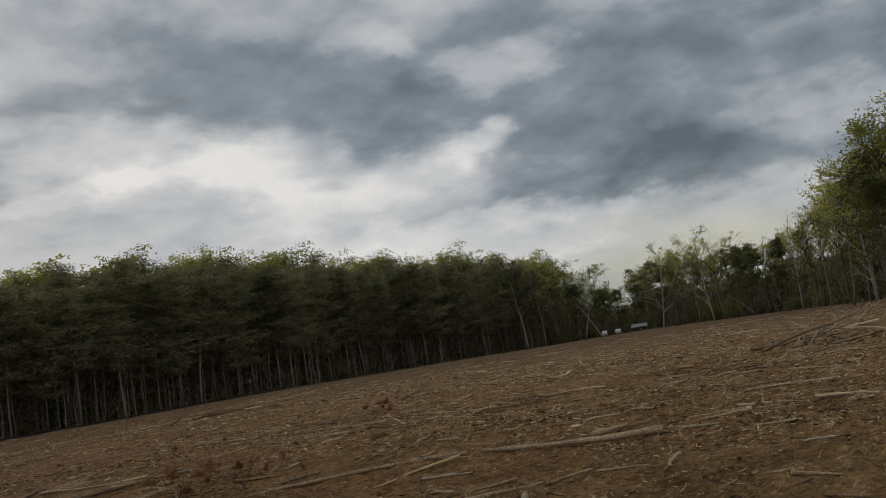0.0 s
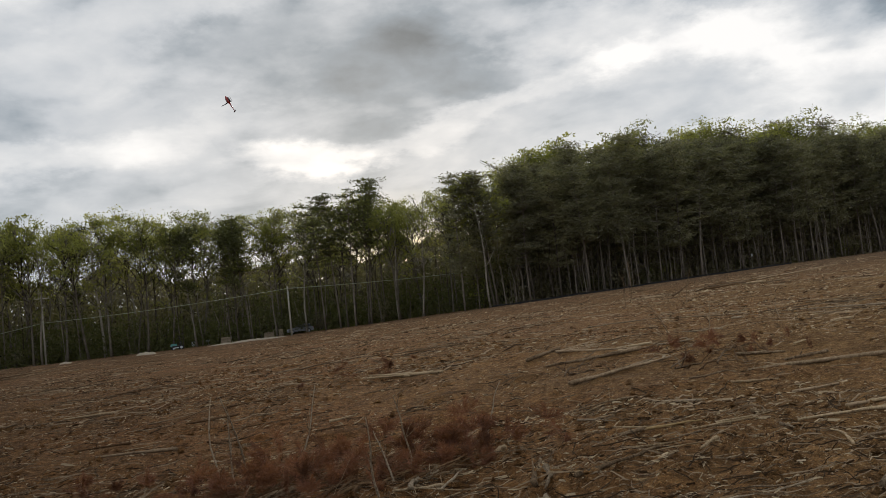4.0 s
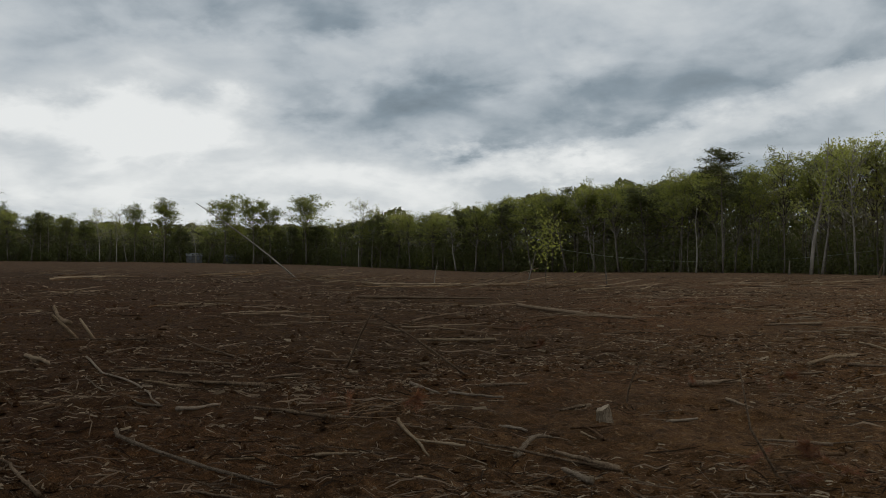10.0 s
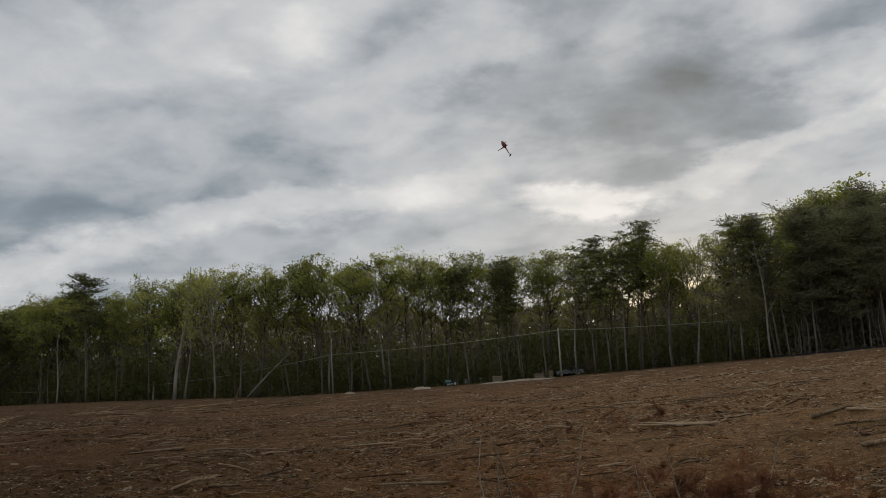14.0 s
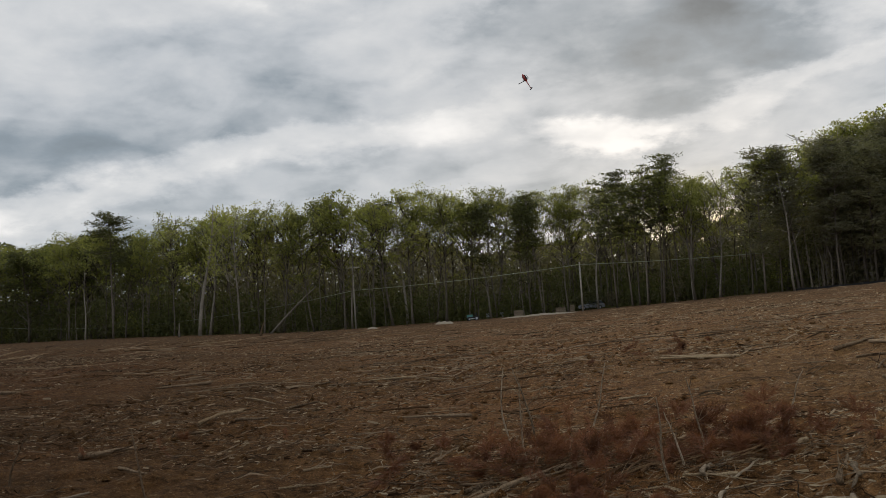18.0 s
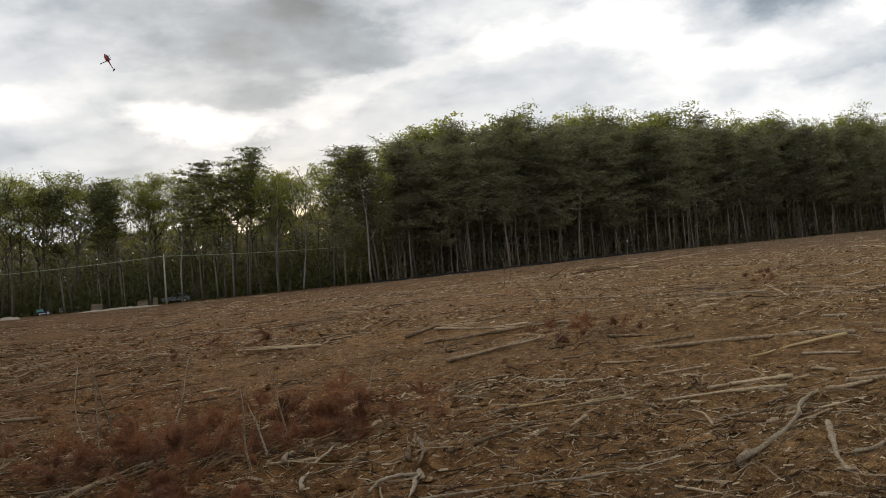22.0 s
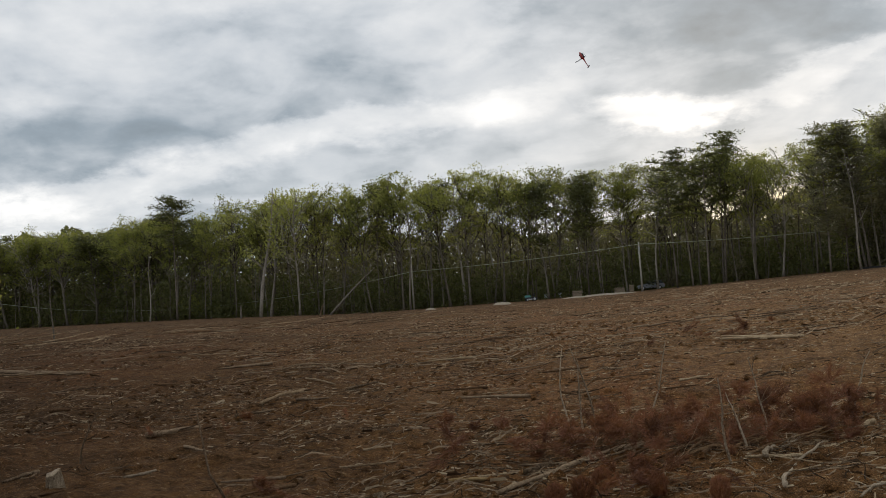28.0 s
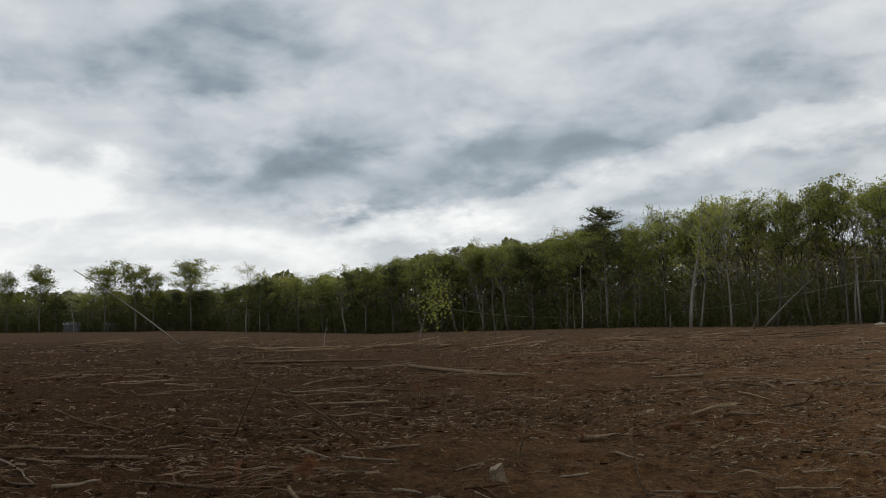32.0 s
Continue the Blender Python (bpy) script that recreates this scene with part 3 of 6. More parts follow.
CEDAR = [Kind(leafy_tree(s, b, 0.2, 19, 0.7, 0.21, 2700, BARK, LEAF_DARK, "dense dark green tree in the wood", 3, "evergreen_tree", 0.75)) for s, b in ((51, 0.14), (52, 0.24), (53, 0.2))]
STAND = [Kind(pine_tree(s, l, 0.155, 26, 4000, "dark pine of the dense stand beside the field", 0.25, f)) for s, l, f in ((61, 0.30, 0.8), (62, 0.24, 0.6), (63, 0.40, 0.9), (64, 0.33, 0.7))]
TALL_PINE = [Kind(pine_tree(71, 0.60, 0.185, 17, 3400, "tall pine with a rounded open crown above a bare trunk", 0.3, 0.85, 0.26, LEAF_DARK))]
TALL_PINE += [Kind(pine_tree(s, b, 0.19, 11, 2100, "tall pine with a ragged open crown above a bare trunk", 0.35, 0.85, 0.16, LEAF_DARK)) for s, b in ((72, 0.5), (73, 0.56))]
FAN = [Kind(leafy_tree(s, b, w, 16, 0.5, 0.15, 1300, k, LEAF_SPRING, "broad many-stemmed tree with open fan-shaped branches", 7, "fan_tree", 0.9))
       for s, b, w, k in ((75, 0.16, 0.42, PALE_BARK), (76, 0.22, 0.38, BARK))]
BUSH = [Kind(shrub(81, BROWN_LEAF, "brownish undergrowth shrub under the trees"), 4.0), Kind(shrub(82, LEAF_GREEN, "low green shrub under the trees"), 4.0),
        Kind(shrub(83, LEAF_DARK, "dark evergreen shrub under the trees"), 4.0)]


def at_bearing(bearing, r):
    return r * math.sin(radians(bearing)), r * math.cos(radians(bearing))


def tree_kind(bearing, row, rng):
    u = rng.random()
    if 19.5 < bearing < 51.5:
        return rng.choice(STAND) if (row < 4 or u < 0.5) else rng.choice(SPRING + GREEN)
    if bearing < -18:
        return rng.choice(CEDAR) if u < 0.30 else rng.choice(GREEN) if u < 0.86 else rng.choice(SPRING)
    if bearing > 53:
        return rng.choice(CEDAR) if u < 0.35 else rng.choice(BARE) if u < 0.55 else rng.choice(SPRING + GREEN)
    if -4 < bearing < 19.5:
        return rng.choice(SPRING) if u < 0.45 else rng.choice(BARE) if u < 0.58 else rng.choice(GREEN) if u < 0.95 else rng.choice(CEDAR)
    return rng.choice(GREEN) if u < 0.45 else rng.choice(SPRING) if u < 0.85 else rng.choice(CEDAR) if u < 0.93 else rng.choice(BARE)


def build_woods():
    rng = random.Random(5)
    for row, (deep, gap) in enumerate(((0, 5.0), (4, 5.0), (9, 5.2), (15, 5.5), (22, 6.0), (31, 7.0))):
        bearing = -79.0 + rng.random()
        while bearing < 92:
            d, slope = edge_at(bearing)
            r = d + deep + rng.uniform(-1.8, 1.8)
            top = np.interp(bearing, TOPS[:, 0], TOPS[:, 1])
            tall = float(r * math.tan(radians(top)) + EYE - (slope * d)) * (rng.uniform(0.93, 1.05) if bearing > -18 else rng.uniform(0.95, 1.02))
            if 19.5 < bearing < 51.5 and row < 4:
                tall *= 0.92
            x, y = at_bearing(bearing, r)
            if (row > 2 and 12 < bearing < 19.5) or (row > 3 and -4 < bearing < 19.5) or (row > 3 and -20 < bearing <= -4) or (row > 4 and -18 < bearing < 20):
                bearing += 1.5
                continue
            if not (row < 2 and 56.2 < bearing < 57.0):
                tree_kind(bearing, row, rng).place(x, y, tall, rng.uniform(0, 6.28), rng.gauss(0, 0.025), rng.uniform(0, 6.28), rng.uniform(1.0, 1.3) * (1.3 if bearing < -22 else 1.0))
            bearing += math.degrees(gap * rng.uniform(0.6, 1.4) * (1 + max(0, d - 190) / 260) * (0.72 if 19.5 < bearing < 51.5 and row < 4 else 1.0) / d)
    for _ in range(150):
        bearing = rng.uniform(-78, 88)
        d, _ = edge_at(bearing)
        x, y = at_bearing(bearing, d + rng.uniform(1, 16))
        kind = BUSH[0] if rng.random() < 0.5 else BUSH[1] if rng.random() < 0.5 else BUSH[2]
        kind.place(x, y, rng.uniform(2.0, 4.5), rng.uniform(0, 6.28), wide=rng.uniform(0.8, 1.5))


build_woods()


def build_far_woods():
    """The depth of the wood behind the trees that can be told apart."""
    rng = np.random.default_rng(8)
    m = 330000
    bearing = rng.uniform(-84, 96, m)
    d, slope = edge_at(bearing)
    r = d + 20 + 75 * rng.random(m) ** 0.8
    top = np.interp(bearing, TOPS[:, 0], TOPS[:, 1])
    tall = r * np.tan(np.radians(top)) + EYE - slope * d
    x, y = r * np.sin(np.radians(bearing)), r * np.cos(np.radians(bearing))
    z = land(x, y) + tall * np.interp(bearing, (-60, -40, -22, -16, -5, 4, 8, 18, 20, 52, 56), (0.8, 0.92, 0.9, 0.75, 0.62, 0.62, 0.64, 0.60, 0.84, 0.84, 0.55)) * (0.92 + 0.2 * lattice(bearing * 0.9, bearing * 0, 33)) * np.where(rng.random(m) < 0.3, 0.4 * rng.random(m), rng.random(m) ** np.interp(bearing, (-22, -14, 18, 22), (1.1, 1.7, 1.7, 1.1)))
    dark = ((bearing < -16) & (rng.random(m) < 0.8)) | ((bearing > 19) & (rng.random(m) < 0.2))
    for mask, mat, label in ((dark, LEAF_DARK, "dark green depth of the wood behind the front trees"), (~dark, BROWN_LEAF, "dim brownish depth of the wood behind the front trees")):
        s = Shape()
        s.leaves(np.column_stack([x, y, z])[mask], 0.9, rng)
        tagged(new("far_woods", s.mesh("far_woods", mat)), label, "woods", kind="stuff")
    m, n = 120000, 55000
    bearing = np.concatenate([rng.uniform(-84, 96, m), rng.uniform(19, 53, n)])
    d, slope = edge_at(bearing)
    r = d + np.concatenate([rng.uniform(8, 60, m), rng.uniform(0.5, 16, n)])
    x, y = r * np.sin(np.radians(bearing)), r * np.cos(np.radians(bearing))
    up = np.concatenate([9.0 * rng.random(m) ** 1.3, 11.0 * rng.random(n) ** 1.3])
    s = Shape()
    s.leaves(np.column_stack([x, y, land(x, y) + up]), np.concatenate([np.full(m, 0.42), np.full(n, 0.24)]), rng)
    tagged(new("undergrowth", s.mesh("undergrowth", BROWN_LEAF)), "brown tangled undergrowth inside the wood", "undergrowth", kind="stuff")
    m = 110000
    bearing = np.concatenate([rng.uniform(-84, -17, m // 2), rng.uniform(-84, -30, m // 2)])
    d, _ = edge_at(bearing)
    r = d + rng.uniform(-0.5, 14, m)
    x, y = r * np.sin(np.radians(bearing)), r * np.cos(np.radians(bearing))
    up = np.interp(bearing, (-60, -40, -17), (7.0, 10.0, 8.0)) * (0.7 + 0.5 * lattice(bearing * 1.3, r * 0.2, 35)) * rng.random(m) ** 0.9
    s = Shape()
    s.leaves(np.column_stack([x, y, land(x, y) + np.abs(up)]), 0.34, rng)
    tagged(new("thicket", s.mesh("thicket", LEAF_DARK)), "dense dark green thicket along the wood's foot", "undergrowth", kind="stuff")
    m = 80000
    bearing = rng.uniform(-19, 20, m)
    d, _ = edge_at(bearing)
    r = d + rng.uniform(1, 26, m)
    x, y = r * np.sin(np.radians(bearing)), r * np.cos(np.radians(bearing))
    up = 9.5 * np.abs(0.55 + 0.6 * lattice(bearing * 0.8, r * 0.15, 37)) * rng.random(m) ** 1.2
    s = Shape()
    s.leaves(np.column_stack([x, y, land(x, y) + up]), 0.27, rng)
    tagged(new("undergrowth", s.mesh("undergrowth", LEAF_DARK)), "dark green saplings and brush between the stems", "undergrowth", kind="stuff")
    s = Shape()
    for k in range(2500):
        bb = rng.uniform(-80, 90) if k < 1800 else rng.uniform(19, 53)
        d, _ = edge_at(bb)
        q = d + (rng.uniform(1, 45) if k < 1800 else rng.uniform(0, 20))
        px, py = at_bearing(bb, q)
        pz = float(land(px, py))
        h = rng.uniform(5, 15)
        s.tube([(px, py, pz - 0.2), (px + rng.normal() * 0.3, py, pz + h * 0.5), (px + rng.normal() * 0.6, py, pz + h)], np.array((0.07, 0.055, 0.02)) * rng.uniform(0.6, 1.5), 3, False)
    tagged(new("thin_stems", s.mesh("thin_stems", PINE_BARK)), "thin bare young stems in the wood", "saplings", kind="stuff")


build_far_woods()


# ---- debris ----
def scatter(m, rng, near, far, lo=-82, hi=86):
    bearing = rng.uniform(lo, hi, m)
    d, _ = edge_at(bearing)
    r = near + (np.minimum(far, d - 2) - near) * rng.random(m) ** 1.75
    clump = lattice(r * np.sin(np.radians(bearing)) / 5, r * np.cos(np.radians(bearing)) / 5, 21) + 0.6 * lattice(r * np.sin(np.radians(bearing)) / 1.7, r * np.cos(np.radians(bearing)) / 1.7, 23)
    keep = rng.random(m) < (0.50 + 0.62 * clump) * np.interp(bearing, (-45, -8, 25, 60), (0.7, 1.0, 1.0, 1.0))
    return (r * np.sin(np.radians(bearing)))[keep], (r * np.cos(np.radians(bearing)))[keep], r[keep]


def build_chips(seed, count, near, far, label):
    rng = np.random.default_rng(seed)
    x, y, r = scatter(count, rng, near, far)
    m = len(x)
    z = land(x, y)
    ln = (0.012 + 0.075 * rng.random(m) ** 1.8) * np.clip(0.75 + r / 45, 0.85, 2.0) * (1 + 1.0 * (rng.random(m) < 0.05))
    wd, th = ln * rng.uniform(0.08, 0.34, m) * np.clip(0.06 / ln, 0.35, 1), ln * rng.uniform(0.08, 0.2, m)
    yaw, tip = rng.uniform(0, 6.283, m), rng.normal(size=m) * 0.22
    u = np.column_stack([np.cos(yaw) * np.cos(tip), np.sin(yaw) * np.cos(tip), np.sin(tip)])
    v = np.column_stack([-np.sin(yaw), np.cos(yaw), rng.normal(size=m) * 0.3])
    w = np.cross(u, v)
    c = np.column_stack([x, y, z + th * 0.5])
    corners = []
    for su, sv, sw, k in ((-1, -1, 0, 1), (1, -1, 0, 0.5), (1, 1, 0, 0.5), (-1, 1, 0, 1), (-0.9, 0, 1, 1), (0.85, 0, 1, 1)):
        corners.append(c + u * (ln * su / 2)[:, None] + v * (wd * sv * k / 2)[:, None] + w * (th * sw)[:, None])
    v = np.stack(corners, 1).reshape(-1, 3)
    base = np.arange(m) * 6
    f = [[b, b + 1, b + 5, b + 4] for b in base] + [[b + 2, b + 3, b + 4, b + 5] for b in base] + [[b + 3, b, b + 4] for b in base] + [[b + 1, b + 2, b + 5] for b in base]
    tagged(new("wood_chips", mesh_of("wood_chips", v, f, CHIP)), label, "wood chips", kind="stuff")


def build_sticks(name, m, seed, near, far, lo, hi, thick, label, mat, curl, lift):
    """Thin bent sticks lying on the soil, three-sided."""
    rng = np.random.default_rng(seed)
    x, y, r = scatter(m, rng, near, far)
    m, k = len(x), 5
    ln = rng.uniform(lo, hi, m) * (0.75 + np.minimum(r, 70) / 55)
    a = np.where(rng.random(m) < 0.3, rng.normal(size=m) * 0.7 + 0.2, rng.uniform(0, 6.283, m))
    t = np.linspace(-0.5, 0.5, k)[None]
    bend = (rng.normal(size=m) * curl * ln)[:, None] * (t * t - 0.2) * 1.2 + rng.normal(size=(m, k)) * curl * 0.38 * ln[:, None]
    ca, sa = np.cos(a)[:, None], np.sin(a)[:, None]
    qx, qy = x[:, None] + ca * t * ln[:, None] - sa * bend, y[:, None] + sa * t * ln[:, None] + ca * bend
    rad = (thick * rng.uniform(0.5, 1.6, m) * (0.8 + np.minimum(r, 80) / 60))[:, None] * np.array((0.55, 1.0, 0.85, 0.6, 0.2))[None]
    qz = land(qx, qy) + rad * 0.6 + (t + 0.5) * (ln * np.abs(rng.normal(size=m)) * lift)[:, None]
    c = np.stack([qx, qy, qz], -1)
    side = np.stack([-sa + 0 * t, ca + 0 * t, 0 * t + 0 * ca], -1)
    up = np.array((0, 0, 1.0))
    rings = np.stack([c + rad[..., None] * (math.cos(w) * side + math.sin(w) * up) for w in (1.571, 3.665, 5.76)], 2)
    v = rings.reshape(-1, 3)
    i = (np.arange(m)[:, None, None] * k + np.arange(k - 1)[None, :, None]) * 3
    j = np.arange(3)[None, None]
    f = np.stack([i + j, i + (j + 1) % 3, i + 3 + (j + 1) % 3, i + 3 + j], -1).reshape(-1, 4)
    tagged(new(name, mesh_of(name, v, f, mat)), label, "sticks", kind="stuff")


def build_clods():
    """Lumps of soil."""
    rng = np.random.default_rng(51)
    x, y, r = scatter(30000, rng, 4.0, 45)
    m = len(x)
    size = (0.007 + 0.05 * rng.random(m) ** 3) * np.clip(0.8 + r / 30, 0.8, 2.0)
    c = np.column_stack([x, y, land(x, y) + size * 0.15])
    ways = np.array([(1, 0, 0), (0, 1, 0), (-1, 0, 0), (0, -1, 0), (0, 0, 0.8), (0.3, 0.2, -0.6)], float)
    turn = rng.uniform(0, 6.283, m)
    ca, sa = np.cos(turn)[:, None], np.sin(turn)[:, None]
    wx, wy = ways[None, :, 0] * ca - ways[None, :, 1] * sa, ways[None, :, 0] * sa + ways[None, :, 1] * ca
    v = np.stack([wx, wy, np.repeat(ways[None, :, 2], m, 0)], -1) * rng.uniform(0.6, 1.4, (m, 6, 1)) * size[:, None, None] + c[:, None]
    base = (np.arange(m) * 6)[:, None, None]
    f = (base + np.array([(0, 1, 4), (1, 2, 4), (2, 3, 4), (3, 0, 4), (1, 0, 5), (2, 1, 5), (3, 2, 5), (0, 3, 5)])[None]).reshape(-1, 3)
    tagged(new("soil_clods", mesh_of("soil_clods", v.reshape(-1, 3), f, SOIL)), "small clods of brown soil", "soil", kind="stuff")


build_clods()
build_chips(31, 120000, 4.0, 75, "pale wood chips and splinters strewn over the soil")
build_chips(32, 110000, 12.0, 120, "wood chips and torn bark scattered farther over the field")
build_sticks("twigs", 34000, 41, 4.5, 75, 0.05, 0.34, 0.0055, "thin dead twigs lying over the cleared ground", TWIG, 0.11, 0.09)
build_sticks("splinters", 36000, 43, 4.5, 80, 0.03, 0.17, 0.0055, "pale curled splinters and bark strips on the soil", CHIP, 0.13, 0.12)
build_sticks("thin_sticks", 6000, 44, 6.0, 60, 0.18, 0.75, 0.0065, "thin brown and bleached sticks lying crosswise on the soil", TWIG, 0.09, 0.07)
build_sticks("far_sticks", 3800, 45, 24.0, 130, 0.25, 1.4, 0.011, "dull branches lying over the farther field", LOG_BARK, 0.04, 0.04)
build_sticks("sticks", 4200, 42, 11.0, 140, 0.18, 0.75, 0.010, "weathered sticks and small branches lying over the field", LOG_BARK, 0.11, 0.05)



# ---- single trees ----
def ground_at(bearing, r):
    x, y = at_bearing(bearing, r)
    return x, y, float(land(x, y))


def tall_for(bearing, r, top):
    """The height that lifts a tree's tip to that angle above the horizon."""
    return r * math.tan(radians(top)) + EYE - ground_at(bearing, r)[2]


def single(kind, bearing, r, top, label="", turn=0.0, lean=0.0, lean_to=0.0, wide=1.0):
    x, y = at_bearing(bearing, r)
    ob = kind.place(x, y, tall_for(bearing, r, top), turn, lean, lean_to, wide)
    return tagged(ob, label) if label else ob


# the lone pine and the clump of tall pines above the leafy wood
single(TALL_PINE[0], -20.9, 176, 8.05, "lone tall pine standing above the leafy wood", 0.4, wide=1.2)
for k, (bearing, r, top) in enumerate(((8.6, 150, 8.4), (9.5, 154, 8.8), (10.4, 149, 9.0), (11.35, 152, 9.6), (12.3, 156, 8.8), (4.2, 163, 8.0), (3.0, 168, 7.7))):
    single(TALL_PINE[1 + k % 2], bearing, r, top, turn=1.3 * k, wide=1.1)
for k, (bearing, r, top) in enumerate(((17.0, 141, 9.3), (17.9, 144, 9.0), (19.0, 140, 9.3), (27.4, 150, 10.5), (24.2, 147, 10.2))):
    single(STAND[k % 4], bearing, r, top, turn=0.9 * k, wide=1.15)
# leafy crowns looking over the pine stand
for k in range(40):
    bearing = 20.5 + k * 0.8
    single((SPRING[:2] + GREEN)[k % 6], bearing, float(edge_at(bearing)[0]) + 24 + 5 * (k % 3), float(np.interp(bearing, TOPS[:, 0], TOPS[:, 1])) - 0.12 + 0.2 * ((k * 7) % 4), turn=k, wide=1.45)
# far oaks with clear stems
for k, (bearing, top, wide) in enumerate(((-55.3, 5.0, 0.8), (-53.7, 5.3, 1.0), (-50.3, 5.5, 1.15), (-48.6, 5.45, 1.05), (-47.6, 5.0, 0.9), (-45.5, 5.65, 1.1))):
    single(OAK[k % 2], bearing, 288 + 3 * (k % 2), top, turn=2.1 * k, wide=wide * 1.25)
for bearing, top in ((-57.2, 5.0), (-56.3, 4.8), (-51.9, 4.3), (-42.4, 5.7), (-41.6, 5.3), (-39.5, 4.9)):
    single(BARE[0], bearing, 280, top, turn=bearing, wide=1.2)
# trees at the open corner beside the pine stand
for k, (bearing, r, top, lean) in enumerate(((52.6, 216, 6.9, 0.0), (54.0, 216, 6.2, 0.08), (58.6, 196, 6.3, 0.10), (59.4, 200, 6.1, 0.05), (61.5, 188, 6.9, -0.04), (62.6, 192, 6.2, 0.04), (67.2, 150, 6.9, -0.06), (69.0, 120, 8.8, 0.12), (70.2, 118, 9.4, 0.0))):
    kind = (SPRING[0], SPRING[1], FAN[0], FAN[1], FAN[0], FAN[1], FAN[1], SPRING[2], FAN[0])[k]
    single(kind, bearing, r, top, turn=k * 1.7, lean=lean, lean_to=0.5, wide=1.15 if kind in FAN else 1.45)
for k, (bearing, r, top) in enumerate(((70.9, 104, 10.2), (72.0, 100, 11.3), (73.6, 102, 11.5), (75.5, 98, 11.0), (71.6, 96, 8.5), (74.0, 93, 9.0))):
    single(GREEN[k % 4] if k % 2 else CEDAR[k % 2], bearing, r, top, turn=k * 1.1, wide=1.3)
for k, (bearing, r, top) in enumerate(((55.2, 232, 4.6), (56.3, 234, 4.3), (57.4, 232, 4.5), (63.6, 182, 5.0), (64.6, 176, 5.3), (-52.4, 305, 3.5), (-49.6, 304, 3.0), (-47.4, 303, 3.3), (-46.6, 302, 3.6))):
    single(CEDAR[k % 2], bearing, r, top, turn=k, wide=1.5)


def bare_stem(bearing, r, top, thick, mat, label, lean_x=0.0, lean_y=0.0, seed=1, twigs=8, name="dead_tree", leaf=None):
    """A slim trunk with a few short limbs."""
    rng = np.random.default_rng(seed)
    x, y, z = ground_at(bearing, r)
    h = tall_for(bearing, r, top)
    tree = new(name)
    tree.location = (x, y, z)
    wood = Shape()
    t = np.linspace(0, 1, 9)[:, None]
    stem = np.hstack([lean_x * t + 0.012 * h * np.sin(t * 7 + seed), lean_y * t, -0.2 + (h + 0.2) * t])
    wood.tube(stem, np.linspace(thick, thick * 0.2, 9), 7)
    part("trunk", wood, mat, tree, even=True)
    arms, tips = Shape(), []
    for k in range(twigs):
        u = 0.42 + 0.55 * k / twigs
        p = stem[int(u * 8)]
        a = rng.uniform(0, 6.283)
        fine = twigs > 20
        rise = 0.95 if fine else 0.7
        arm = wander(p, np.array((math.cos(a), math.sin(a), rise)) / math.hypot(1, rise), h * (0.24 if fine else 0.256) * (1.3 - u), 4, rng, 0.15, 0.12)
        s = arms if fine else Shape()
        s.tube(arm, np.linspace(thick * (0.21 if fine else 0.3), 0.02 if fine else 0.008, 5), 3, False)
        if twigs <= 20:
            part("limb", s, mat, tree)
        tips += [arm[2], arm[3], arm[4]]
    if twigs > 20:
        part("limbs", arms, mat, tree)
    if leaf and twigs:
        s = Shape()
        tips = np.array(tips)
        m = leaf[1]
        s.leaves(tips[rng.integers(0, len(tips), m)] + rng.normal(size=(m, 3)) * leaf[2], leaf[3], rng)
        part("crown", s, leaf[0], tree)
    return tagged(tree, label, "tree")


bare_stem(-16.15, 165, 8.2, 0.34, PALE_BARK, "pale-barked tree leaning slightly before the wood", 3.4, 0, 3, 14, "pale_tree", (LEAF_SPRING, 700, 0.8, 0.26))
bare_stem(18.6, 137, 7.6, 0.17, PALE_BARK, "tall thin pale trunk at the pine stand's corner", -0.7, 0, 4, 6)
bare_stem(50.6, 208, 5.4, 0.22, PALE_BARK, "pale slender trunk leaning at the pine stand's end", -2.4, 0, 5, 5)
bare_stem(45.3, 74, 2.6, 0.03, TWIG, "thin bare sapling standing alone in the field", 0.1, 0, 6, 3, "sapling")
bare_stem(-27.6, 69, 4.1, 0.06, BARK, "thin bare young trunk standing alone in the field", -0.1, 0, 7, 4, "sapling")
bare_stem(-37.9, 78, 2.0, 0.04, PALE_BARK, "short pale dead stem in the field", 0.5, 0, 8, 2, "sapling")
bare_stem(13.0, 150, 6.8, 0.2, PALE_BARK, "pale trunk before the darker wood", 0.6, 0, 9, 6)
bare_stem(-7.2, 164, 6.9, 0.2, BARK, "grey forked trunk before the wood", 0.5, 0, 10, 8)
bare_stem(-22.4, 182, 4.6, 0.15, PALE_BARK, "thin pale trunk before the wood", 0.3, 0, 12, 4)
# the tall spire tree, twin-topped and thinly leaved
spire = bare_stem(-63.45, 205, 9.2, 0.24, PALE_BARK, "very tall thin tree with sparse new leaves and a second stem", 0.2, 0, 11, 90, "spire_tree", (BROWN_LEAF, 1500, 0.4, 0.15))
fork = Shape()
fork.tube([(0.1, 0, 9.4), (1.6, 0, 12.0), (2.3, 0, 15.5), (2.7, 0, 21.5)], [0.12, 0.09, 0.06, 0.02], 5)
for k in range(9):
    s = 1 if k % 2 else -1
    fork.tube([(2.3 + 0.04 * k, 0, 13 + 0.9 * k), (2.3 + s * (1.7 - 0.14 * k), 0.4 * s, 14.6 + 0.9 * k)], [0.03, 0.01], 3, False)
part("second_stem", fork, PALE_BARK, spire)
# green sapling in the field
bare_stem(-32.3, 76, 2.2, 0.07, PALE_BARK, "young tree with fresh yellow-green leaves standing in the field", 0.9, 0, 14, 8, "young_tree", None)
